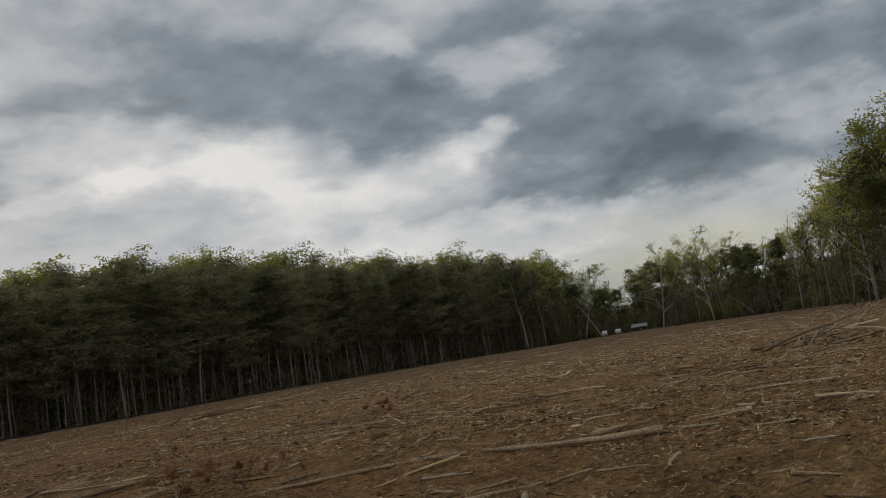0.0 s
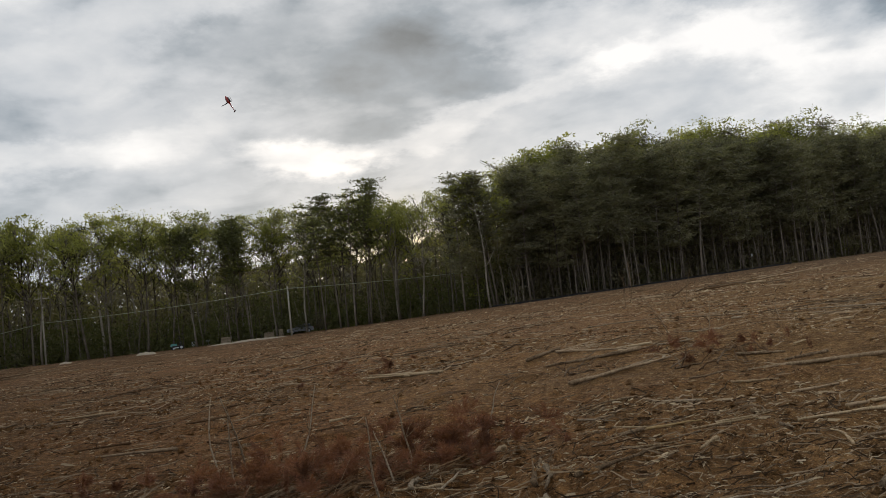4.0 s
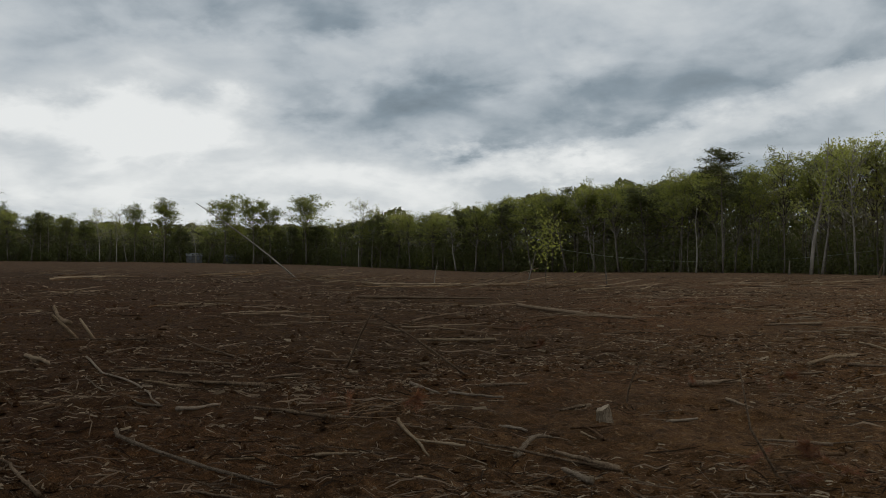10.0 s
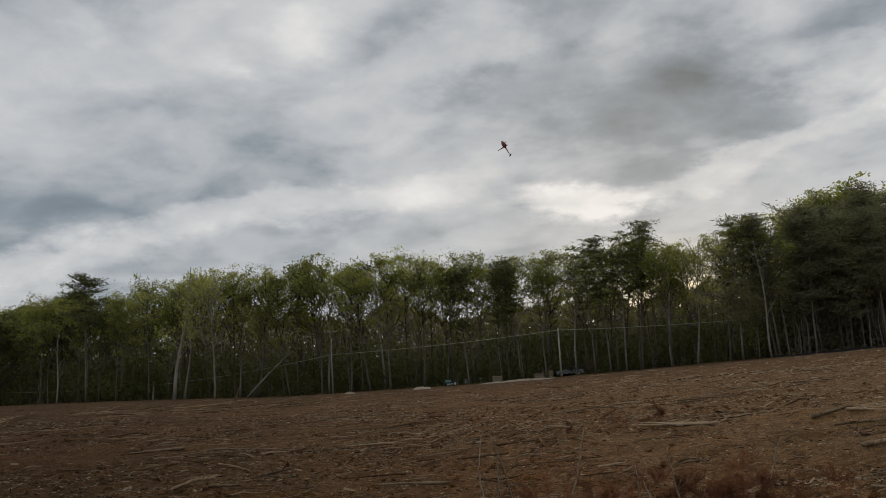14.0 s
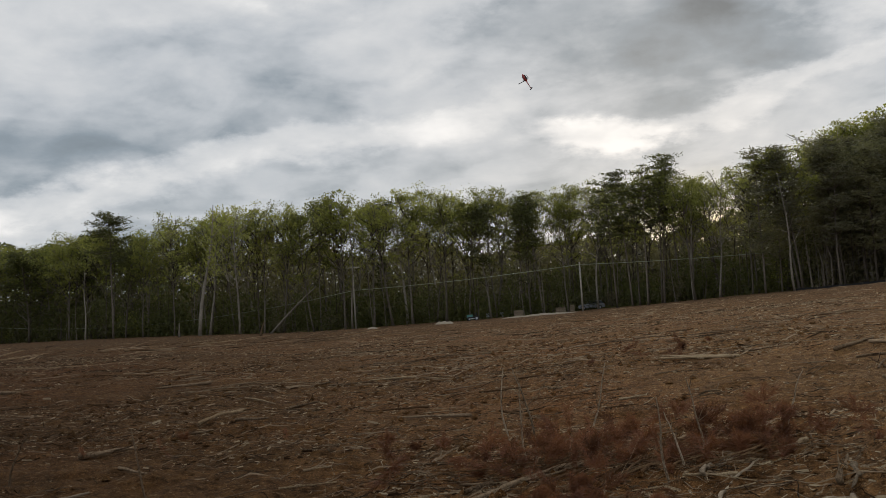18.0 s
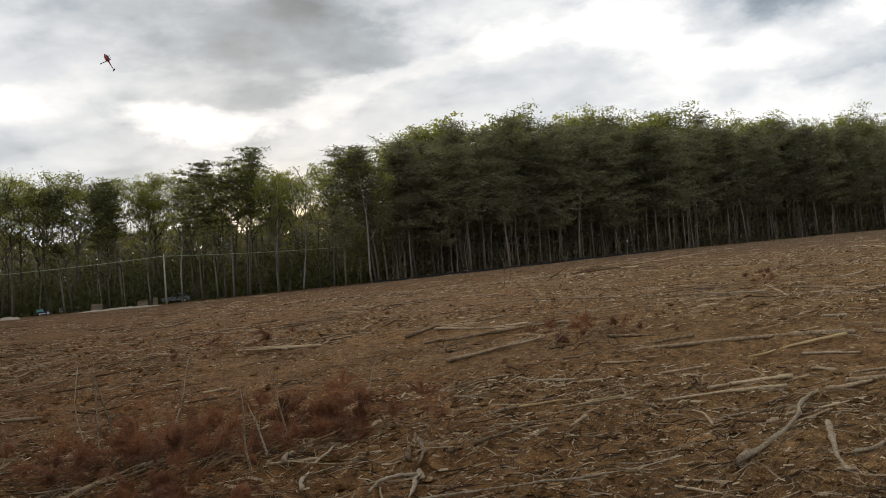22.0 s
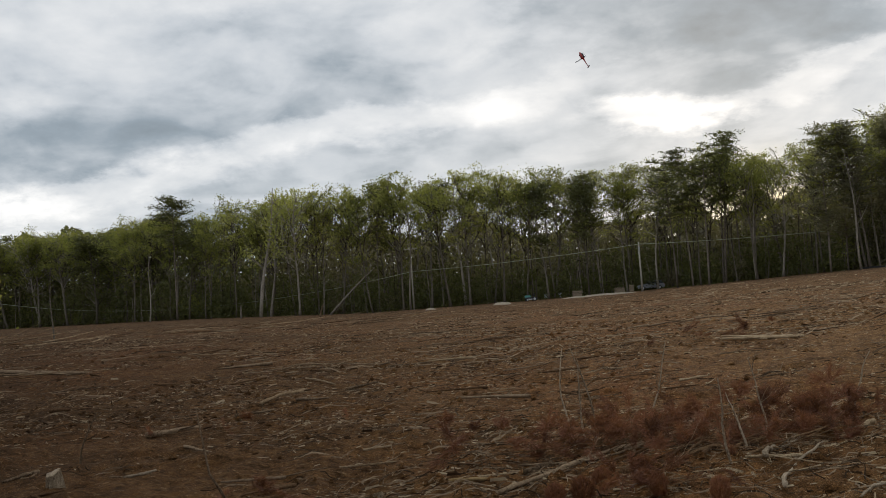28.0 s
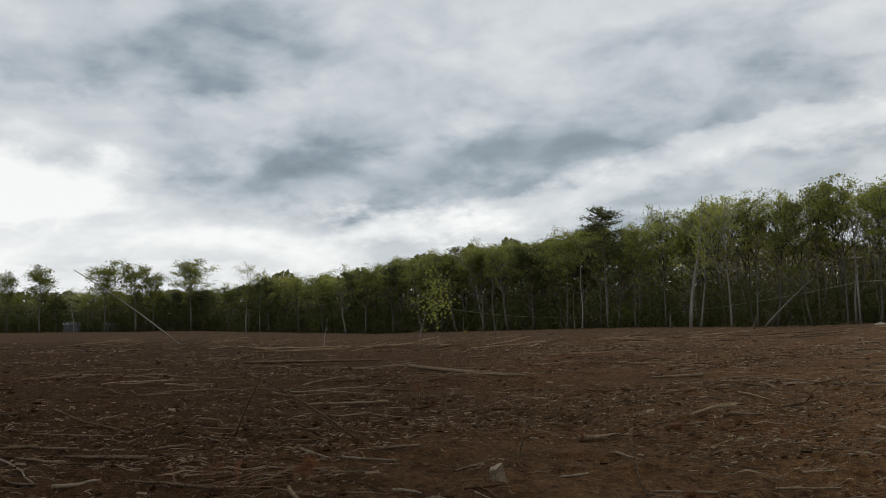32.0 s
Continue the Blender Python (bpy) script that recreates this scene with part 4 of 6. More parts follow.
young = bare_stem(-31.2, 77, 4.3, 0.05, BARK, "slim young tree with fresh yellow-green leaves standing in the field", 0.6, 0, 15, 16, "young_tree", (LEAF_GREEN, 460, 0.6, 0.14))


def leaning_pole(bearing, r, to, rise, thick, mat, label, name):
    """A dead trunk that leans: its foot, how far sideways and up its tip stands."""
    x, y, z = ground_at(bearing, r)
    side = np.array((math.cos(radians(bearing)), -math.sin(radians(bearing)), 0))
    s = Shape()
    foot = np.array((x, y, z - 0.15))
    t = np.linspace(0, 1, 7)[:, None]
    pts = foot + side * to * t + np.array((0, 0, 1)) * (rise * t + 0.25 * np.sin(t * 3.1))
    s.tube(pts, np.linspace(thick, thick * 0.35, 7), 7)
    return tagged(new(name, smooth(s.mesh(name, mat))), label, "dead tree")


leaning_pole(-45.8, 75, -8.0, 6.2, 0.075, PALE_BARK, "long pale dead trunk leaning across the field", "leaning_dead_tree")
leaning_pole(-12.1, 163, 8.0, 7.6, 0.22, BARK, "broken trunk leaning against the wood's edge", "leaning_dead_tree")
leaning_pole(63.9, 178, -4.5, 4.5, 0.12, PALE_BARK, "pale fallen sapling leaning at the wood's edge", "leaning_dead_tree")
leaning_pole(55.0, 214, -3.6, 7.0, 0.16, PALE_BARK, "thin pale trunk leaning beside the pine stand", "leaning_dead_tree")
leaning_pole(-12.7, 136, 0.6, 2.0, 0.16, LOG_BARK, "short broken pale post in the field", "broken_post")
leaning_pole(-17.3, 158, 0.1, 2.3, 0.18, BARK, "short dark broken stump post", "broken_post")


# ---- logs and branches that stand out on the ground: place, turn, length, thickness ----
BARK_LOGS = [
    (11.37, 8.85, 122, 2.68, 0.060), (17.43, 8.19, 127, 1.66, 0.040), (34.52, 13.29, 4, 6.29, 0.077), (18.40, 9.21, 160, 1.53, 0.031),
    (9.68, 11.76, 145, 3.49, 0.050), (3.68, 7.82, 25, 1.23, 0.026), 
    (7.98, 7.27, 3, 1.36, 0.035), (7.13, 14.72, 24, 2.68, 0.039), (8.37, 18.65, 167, 2.01, 0.049), (5.27, 11.51, 28, 1.36, 0.015),
    (7.38, 10.03, 177, 0.62, 0.026), (6.39, 7.38, 1, 0.58, 0.015), (9.42, 14.14, 119, 0.87, 0.035), (0.31, 8.97, 56, 2.58, 0.037),
    (-0.05, 9.04, 74, 0.80, 0.043), (1.04, 9.95, 58, 2.59, 0.021),
]
BARK_LOGS += [
    (2.99, 8.13, 67, 1.37, 0.031), (7.34, 15.30, 39, 3.42, 0.040),
    (-6.53, 3.56, 165, 1.11, 0.020), (-25.36, 11.98, 144, 11.70, 0.050), (-20.27, 9.12, 94, 1.43, 0.040), (-16.51, 10.80, 49, 1.51, 0.029),
    (-13.72, 11.02, 157, 4.41, 0.021), (-11.53, 8.35, 4, 1.80, 0.021), (-10.07, 8.40, 32, 1.03, 0.035), (-7.35, 6.97, 173, 1.49, 0.027),
    (-9.66, 4.81, 157, 1.11, 0.042), (-12.22, 9.58, 22, 1.33, 0.023), (-16.44, 28.79, 149, 12.71, 0.089), (-27.13, 34.28, 66, 6.84, 0.078),
    (-5.21, 13.30, 78, 1.30, 0.047), (-4.43, 7.01, 2, 1.74, 0.017),
]
BARK_LOGS += [
    (-3.97, 7.18, 157, 0.85, 0.029), (-17.78, 23.09, 115, 6.45, 0.043), (-5.61, 9.92, 64, 0.45, 0.027), (-4.65, 15.38, 65, 0.90, 0.033),
    (-8.39, 27.15, 9, 1.55, 0.051), (-24.43, 71.40, 18, 3.80, 0.135), (1.81, 19.10, 165, 0.89, 0.034), (8.37, 21.39, 50, 2.44, 0.055),
    (9.13, 20.05, 120, 2.34, 0.039),
]
STRIPPED_LOGS = [
    (12.53, 8.95, 8, 1.19, 0.060), (43.48, 17.15, 3, 10.66, 0.125), (10.05, 6.31, 27, 1.47, 0.035), (6.35, 7.92, 170, 1.41, 0.024),
    (5.65, 8.97, 9, 0.83, 0.013), 
    (6.58, 7.04, 30, 0.72, 0.020), (1.98, 8.51, 25, 0.59, 0.023), (3.15, 9.94, 16, 0.39, 0.034),
    (5.30, 11.72, 52, 1.46, 0.019), (5.30, 23.07, 127, 2.39, 0.042), (-23.14, 13.78, 152, 13.96, 0.072),
    (-13.97, 7.93, 160, 2.03, 0.043), (-10.19, 7.52, 36, 0.59, 0.030),
]
STRIPPED_LOGS += [
    (-5.52, 5.77, 48, 0.36, 0.017), (-12.51, 16.87, 31, 1.73, 0.044), (-5.52, 6.73, 145, 1.11, 0.021), (-5.21, 6.76, 31, 0.46, 0.018),
    (-4.74, 17.63, 92, 3.42, 0.054), (-4.76, 20.79, 125, 1.64, 0.025), (-2.26, 25.60, 15, 1.24, 0.038), (-1.94, 11.23, 176, 0.34, 0.020),
    (2.50, 15.67, 13, 0.48, 0.024), (5.24, 23.51, 116, 2.61, 0.043), (36.89, 55.60, 71, 11.89, 0.119), (14.02, 17.81, 135, 0.48, 0.047),
    (31.65, 24.49, 24, 3.19, 0.071), (18.35, 20.42, 52, 9.04, 0.041),
]
YELLOW_LOGS = [
    (9.46, 10.15, 10, 2.15, 0.037), (4.89, 9.04, 174, 0.62, 0.024), (-0.64, 8.50, 175, 0.42, 0.030),
]
PALE_LOGS = [
    
    (-6.25, 4.78, 169, 2.65, 0.023), (-11.18, 7.46, 156, 5.28, 0.020), (-8.41, 6.64, 90, 0.59, 0.029),
    (-3.70, 6.54, 144, 0.51, 0.031), (-7.78, 9.76, 167, 0.64, 0.030), (-6.87, 9.64, 6, 0.78, 0.025),
    (-5.45, 8.31, 163, 0.46, 0.024), (-4.23, 9.79, 70, 0.45, 0.022),
]


def log(x, y, turn, length, radius, mat, label, name, rng):
    """A log or stick lying on the soil, with knots, broken ends and a slight bend."""
    length, radius = min(length, 8.0), radius * 0.8
    k = 13
    t = np.linspace(-0.5, 0.5, k)
    a = radians(turn)
    bend = rng.normal() * 0.03 * length
    kinks = np.cumsum(rng.normal(size=k) * (rng.random(k) < 0.45)) * 0.011 * length
    off = bend * (t * t - 0.2) * 3 + kinks - np.linspace(kinks[0], kinks[-1], k) + np.cumsum(rng.normal(size=k)) * min(radius * 0.22, 0.008)
    qx = x + np.cos(a) * t * length - np.sin(a) * off
    qy = y + np.sin(a) * t * length + np.cos(a) * off
    soil = land(qx, qy)
    fit = np.polyval(np.polyfit(t, soil, 1 if length < 2.5 else 2), t)
    qz = fit + np.clip(0.9 * np.max(soil - fit), 0, 0.11) + radius * 0.5 + np.cumsum(rng.normal(size=k)) * radius * 0.12
    rad = np.linspace(radius * 1.15, radius * 0.62, k) * (1 + rng.normal(size=k) * 0.09)
    if rng.random() < 0.5:
        rad = rad[::-1]
    s = Shape()
    s.tube(np.column_stack([qx, qy, qz]), rad, 8)
    for _ in range(int(rng.integers(1, 4)) if length > 0.8 else 0):
        i = int(rng.integers(1, k - 1))
        p = np.array((qx[i], qy[i], qz[i]))
        w = np.array((math.cos(a) + rng.normal() * 0.8, math.sin(a) + rng.normal() * 0.8, abs(rng.normal()) * 0.5))
        w = w / np.linalg.norm(w) * radius * rng.uniform(3, 12)
        s.tube([p, p + w * 0.5, p + w * 0.8 + rng.normal(size=3) * radius * 0.7, p + w], [radius * 0.36, radius * 0.27, radius * 0.18, radius * 0.06], 5)
    tagged(new(name, smooth(s.mesh(name, mat))), label, "log" if name == "log" else "stick", "logs on the field" if name == "log" else "sticks on the field")


log_rng = np.random.default_rng(77)
for row in BARK_LOGS:
    log(*row, LOG_BARK, "weathered grey-brown log lying on the soil" if row[4] > 0.03 else "thin weathered branch lying on the soil", "log" if row[4] > 0.03 else "branch", log_rng)
for row in STRIPPED_LOGS:
    log(*row, STRIPPED, "bleached log with stripped bark lying on the soil" if row[4] > 0.03 else "bleached stick lying on the soil", "log" if row[4] > 0.03 else "branch", log_rng)
for row in PALE_LOGS:
    log(*row, BLEACHED, "pale grey branch with smooth bark on the soil", "branch", log_rng)
for row in YELLOW_LOGS:
    log(*row[:4], row[4] * 0.75, YELLOW_WOOD, "freshly split yellow wood lying on the soil", "split_log", log_rng)


# crooked branches: where they begin and end, thickness, how far they bow out
CROOKED = [
    (7.92, 6.89, 5.09, 5.08, 0.037, 0.05), (5.73, 5.92, 4.64, 4.58, 0.030, -0.03), (4.42, 5.46, 6.76, 7.12, 0.034, 0.04), (3.07, 8.15, 2.80, 7.49, 0.030, 0.05),
    (2.80, 7.49, 2.41, 6.71, 0.031, 0.04), (2.82, 7.50, 2.15, 6.88, 0.022, -0.07), (2.24, 6.72, 4.85, 6.35, 0.013, -0.40),
    (1.87, 8.29, 2.75, 10.24, 0.026, 0.08), (1.78, 7.41, 2.53, 8.97, 0.020, 0.12), (-8.58, 6.29, -11.38, 7.15, 0.016, 0.20), (-4.51, 6.92, -4.63, 7.73, 0.032, 0.07),
]


def crooked_branch(x0, y0, x1, y1, radius, bow, k):
    """A dead branch with bark, kinks, side stubs and a forked end."""
    rng = np.random.default_rng(500 + k)
    m = 18
    t = np.linspace(0, 1, m)
    length = math.hypot(x1 - x0, y1 - y0)
    ux, uy = (x1 - x0) / length, (y1 - y0) / length
    kinks = np.cumsum(rng.normal(size=m) * (rng.random(m) < 0.4)) * 0.009 * length
    off = bow * 4 * t * (1 - t) + kinks - np.linspace(kinks[0], kinks[-1], m)
    qx, qy = x0 + ux * t * length - uy * off, y0 + uy * t * length + ux * off
    low = land(qx, qy)
    qz = np.maximum(low + radius * 0.7, np.polyval(np.polyfit(t, low, 2), t) + radius) + 0.03 * np.sin(t * 6 + k)
    fat = np.linspace(radius * 0.95, radius * 0.42, m) * (1 + rng.normal(size=m) * 0.16)
    fat[0] *= 0.7
    fat[-1] *= 0.5
    branch = new("crooked_branch")
    s = Shape()
    s.tube(np.column_stack([qx, qy, qz]), fat, 9)
    part("stem", s, BLEACHED, branch, even=True)
    for _ in range(2 if length > 0.6 else 1):
        i = int(rng.integers(4, m - 2))
        q = np.array((qx[i], qy[i], qz[i]))
        side = 1 if rng.random() < 0.5 else -1
        w = np.array((ux - side * uy * rng.uniform(0.5, 1.2), uy + side * ux * rng.uniform(0.5, 1.2), rng.uniform(0.05, 0.5)))
        arm = wander(q, w / np.linalg.norm(w), min(length, 1.4) * rng.uniform(0.10, 0.24), 4, rng, 0.12)
        s = Shape()
        s.tube(arm, np.linspace(fat[i] * 0.45, fat[i] * 0.12, 5), 6)
        part("side_branch", s, BLEACHED, branch, even=True)
    tagged(branch, "crooked dead branch with flaking grey bark on the soil" if radius > 0.02 else "long thin bent pale branch on the soil", "branch", "crooked branches on the soil")


for k, row in enumerate(CROOKED):
    crooked_branch(*row, k)


# smaller sticks near the path of view that can be told apart
stick_rng = np.random.default_rng(78)
for _ in range(150):
    bearing, r = stick_rng.uniform(-66, 66), 6.0 + 13.0 * stick_rng.random() ** 1.3
    x, y = at_bearing(bearing, r)
    kind = stick_rng.integers(0, 3)
    log(x, y, stick_rng.normal() * 40 + 20, stick_rng.uniform(0.15, 0.65), stick_rng.uniform(0.005, 0.014), (TWIG, LOG_BARK, STRIPPED)[kind],
        ("dark brown stick lying on the soil", "weathered stick lying on the soil", "bleached broken stick lying on the soil")[kind], "stick", stick_rng)


# broken pieces strewn over the paler and the darker half of the field
piece_rng = np.random.default_rng(79)
for k in range(150):
    right_half = k < 85
    bearing = piece_rng.uniform(22, 68) if right_half else piece_rng.uniform(-64, 10)
    r = 9.0 + 30.0 * piece_rng.random() ** 1.5
    x, y = at_bearing(bearing, r)
    kind = int(piece_rng.integers(0, 3))
    length = float(np.clip(piece_rng.lognormal(-0.45, 0.6), 0.2, 0.7 if r < 15 else 2.4)) * (0.7 + r / 45)
    log(x, y, -bearing + piece_rng.normal() * 35 + 12, length, piece_rng.uniform(0.012, 0.034) * (0.8 + r / 60), (BLEACHED, STRIPPED, LOG_BARK)[kind] if right_half else (LOG_BARK, BROWN_TWIG, TWIG)[kind],
        ("bleached broken branch lying on paler soil", "pale stripped branch lying on paler soil", "grey weathered branch lying on paler soil")[kind] if right_half else
        ("dark weathered branch lying on darker soil", "brown dead branch lying on darker soil", "dull grey stick lying on darker soil")[kind], "branch", piece_rng)


def windrow(bearing, r, turn, m, length, radius, label, seed, mats=(LOG_BARK, TWIG, BROWN_TWIG)):
    """A heap of poles raked together."""
    rng = np.random.default_rng(seed)
    x, y, z = ground_at(bearing, r)
    heap = new("slash_heap")
    heap.location = (x, y, z)
    for k in range(m):
        s = Shape()
        a = radians(turn) + rng.normal() * 0.42
        ln = length * rng.uniform(0.2, 0.95)
        ox, oy = rng.normal() * length * 0.34, rng.normal() * 0.8
        t = np.linspace(-0.5, 0.5, 8)
        side = rng.normal() * 0.05 * ln * (t * t - 0.2) * 3 + np.cumsum(rng.normal(size=8)) * 0.014 * ln
        px, py = ox + np.cos(a) * t * ln - np.sin(a) * side, oy + np.sin(a) * t * ln + np.cos(a) * side
        pz = land(px + x, py + y) - z + radius + rng.uniform(0, 0.25 if length > 4 else 0.06) + (t + 0.5) * (abs(rng.normal()) * 0.09 * ln if length > 4 else rng.normal() * 0.12)
        fat = np.linspace(radius, radius * 0.4, 8) * rng.uniform(0.35, 1.15)
        s.tube(np.column_stack([px, py, pz]), fat, 5)
        for _ in range(2):
            i = int(rng.integers(2, 7))
            q = np.array((px[i], py[i], pz[i]))
            w = np.array((math.cos(a) + rng.normal() * 0.7, math.sin(a) + rng.normal() * 0.7, abs(rng.normal()) * 0.35)) * ln * rng.uniform(0.08, 0.2)
            s.tube([q, q + w * 0.5 + rng.normal(size=3) * 0.02, q + w], [fat[i] * 0.5, fat[i] * 0.35, fat[i] * 0.15], 3, False)
        part("pole", s, mats[k % 3], heap)
    return tagged(heap, label, "brush heap")


windrow(67.5, 36, 20, 18, 6.5, 0.06, "raked heap of bleached poles and branches", 91, (STRIPPED, BLEACHED, LOG_BARK))
windrow(63.0, 27, 12, 9, 3.5, 0.035, "loose row of bleached branches", 90, (BLEACHED, STRIPPED, LOG_BARK))
windrow(-41.0, 62, 5, 14, 7.0, 0.06, "low heap of dark logs and brush", 92)
windrow(-36.5, 66, -15, 12, 5.0, 0.05, "tangle of dead poles in the field", 93)
windrow(-21.5, 70, 10, 12, 5.5, 0.05, "low heap of broken branches", 94)
for k, (bearing, r) in enumerate(((-58.0, 72), (-50.0, 80), (-44.5, 70), (-33.5, 74), (-28.5, 66), (-16.0, 82), (-8.5, 76))):
    windrow(bearing, r, -bearing + 12 - 7 * (k % 4), 13, 6.0, 0.05, "tangled dark slash and poles along the field's far side", 140 + k, (TWIG, LOG_BARK, BROWN_TWIG))
windrow(26.0, 19, 30, 8, 3.0, 0.024, "raked row of brown branches", 95)
windrow(31.5, 16.5, 35, 8, 2.4, 0.02, "raked row of thin brown branches", 96)
windrow(58.0, 30, 30, 12, 3.0, 0.03, "scattered heap of pale sticks", 97)
windrow(33.0, 60, 20, 12, 6.0, 0.06, "distant low heap of bleached poles", 98)


row_rng = random.Random(19)
for k, (bearing, r) in enumerate(((-58, 46), (-52, 33), (-47, 27), (-44, 52), (-38, 24), (-34, 40), (-29, 30), (-25, 48), (-19, 36), (-13, 26), (-8, 42), (-2, 33), (14, 34), (20, 42), (38, 32), (44, 44), (50, 27))):
    windrow(bearing, r, -bearing + row_rng.uniform(-25, 25), 8, 3.6, 0.026, "low row of brown branches and poles on the soil", 120 + k)


# ---- the brush heap with dead red needles ----
def tuft_mesh(seed, fat, m, loose):
    """A loose flat fan of dead needles, one unit tall."""
    rng = np.random.default_rng(seed)
    arms = 8
    a = rng.uniform(-1.25, 1.25, arms)
    ways = np.column_stack([np.sin(a) * (0.5 + fat) * loose, rng.normal(size=arms) * 0.16, np.cos(a) * rng.uniform(0.5, 0.95, arms)])
    k = rng.integers(0, arms, m)
    u = rng.random(m) ** 0.7
    q = ways[k] * u[:, None] * 0.85 + rng.normal(size=(m, 3)) * 0.035
    d = ways[k] / np.linalg.norm(ways[k], axis=1)[:, None] * 0.6 + rng.normal(size=(m, 3)) * 0.5
    d = d / np.linalg.norm(d, axis=1)[:, None] * rng.uniform(0.18, 0.45, m)[:, None]
    side = np.cross(d, rng.normal(size=(m, 3)))
    side = side / (np.linalg.norm(side, axis=1)[:, None] + 1e-9) * 0.010
    v = np.stack([q - side, q + side, q + d], 1).reshape(-1, 3)
    return mesh_of("dead_needles", v, np.arange(m * 3).reshape(-1, 3), DEAD_NEEDLE)


TUFTS = [tuft_mesh(s, f, m, q) for s, f, m, q in ((301, 0.5, 520, 1.3), (302, 0.3, 700, 0.8), (303, 0.6, 420, 1.6), (304, 0.5, 460, 1.0))]


def bunch(heap, place, tall, lean, to, turn, k):
    ob = new("dead_needles", TUFTS[k % 4])
    ob.parent = heap
    ob.matrix_basis = Matrix.Translation(place) @ Matrix.Rotation(lean, 4, (math.cos(to), math.sin(to), 0)) @ Matrix.Rotation(turn, 4, "Z") @ Matrix.Diagonal((tall, tall, tall, 1))


def brush_heap(x, y, wide, deep, twigs, bunches, seed, label, tall=1.0, upright=0.0, poles=0):
    rng = np.random.default_rng(seed)
    z = float(land(x, y))
    heap = new("brush_heap")
    heap.location = (x, y, z)

    def low(px, py):
        return float(land(px + x, py + y)) - z
    for k in range(poles):
        s = Shape()
        a, ln, r0 = 0.98 + rng.normal() * 0.16, rng.uniform(1.2, 2.8), rng.uniform(0.008, 0.022)
        px, py = rng.normal() * wide * 0.25, rng.normal() * deep * 0.3 - 0.3
        t = np.linspace(-0.5, 0.5, 7)
        qx, qy = px + np.cos(a) * t * ln, py + np.sin(a) * t * ln + 0.05 * np.sin(t * 5 + k)
        s.tube(np.column_stack([qx, qy, land(qx + x, qy + y) - z + r0 + 0.07 * (k % 3) * (t + 0.5)]), np.linspace(r0, r0 * 0.5, 7), 6)
        part("pole", s, BROWN_TWIG, heap)
    for k in range(twigs):
        s = Shape()
        px, py = rng.normal() * wide * 0.36, rng.normal() * deep * 0.36
        up = rng.random() < upright
        a = 0.9 + rng.normal() * 0.45 if rng.random() < 0.75 else rng.uniform(0, 6.283)
        w = np.array((math.cos(a), math.sin(a), 0)) * (0.35 if up else 1.0) + (0, 0, rng.uniform(0.8, 1.2) if up else rng.uniform(0.0, 0.16))
        ln = rng.uniform(0.6, 1.0) * tall if up else rng.uniform(0.35, 1.0) * tall
        arm = wander((px, py, low(px, py) + rng.uniform(-0.02, 0.08)), w / np.linalg.norm(w), ln, 6, rng, 0.10, 0.02 if up else -0.01)
        rad = rng.uniform(0.007, 0.011) if up else rng.uniform(0.003, 0.008)
        s.tube(arm, np.linspace(rad, rad * 0.4, 7), 4, False)
        if not up:
            i = int(rng.integers(2, 6))
            tw = wander(arm[i], (arm[i] - arm[i - 1]) / np.linalg.norm(arm[i] - arm[i - 1]) + rng.normal(size=3) * 0.5, rng.uniform(0.12, 0.3), 3, rng, 0.2)
            s.tube(tw, np.linspace(rad * 0.5, 0.002, 4), 3, False)
        part("twig", s, BLEACHED if up else TWIG if k % 5 == 0 else BROWN_TWIG, heap)
    for k in range(bunches):
        px, py = rng.normal() * wide * 0.36, rng.normal() * deep * 0.36
        bunch(heap, (px, py, low(px, py) + rng.uniform(-0.02, 0.40) * tall), rng.uniform(0.15, 0.34) * tall, rng.normal() * 1.15, rng.uniform(0, 6.283), rng.uniform(0, 6.283), k)
    return tagged(heap, label, "brush heap")


brush_heap(1.3, 9.9, 2.5, 1.6, 200, 78, 101, "heap of dead pine boughs with rust-red needles", 1.0, 0.0, 13)
brush_heap(0.8, 7.75, 1.1, 0.5, 14, 9, 102, "tufts of rust-red dead pine needles on the ground", 0.6, 0.0)
brush_heap(2.9, 10.4, 1.2, 0.8, 26, 24, 103, "small heap of rust-red pine brush", 0.9, 0.0)
brush_heap(9.4, 15.0, 2.4, 1.0, 34, 16, 104, "low rust-red brush beside raked branches", 0.9, 0.0, 6)
brush_heap(4.4, 24.5, 2.6, 1.2, 16, 8, 105, "distant low rust-red brush", 0.9, 0.0)
brush_heap(-2.2, 7.9, 1.0, 0.6, 16, 5, 106, "sparse dead brush with some red needles", 0.8, 0.0)
brush_heap(-10.0, 17.0, 2.6, 1.2, 26, 2, 107, "dark tangled brush on the soil")
brush_heap(-4.2, 12.6, 2.2, 0.9, 24, 4, 108, "dark red-brown brush on the soil", 0.8)
brush_heap(-6.6, 7.2, 1.2, 0.8, 14, 3, 109, "tangle of thin pale twigs", 0.7, 0.0)
brush_heap(22.0, 25.0, 2.6, 1.2, 16, 10, 110, "low dark brush on the soil")


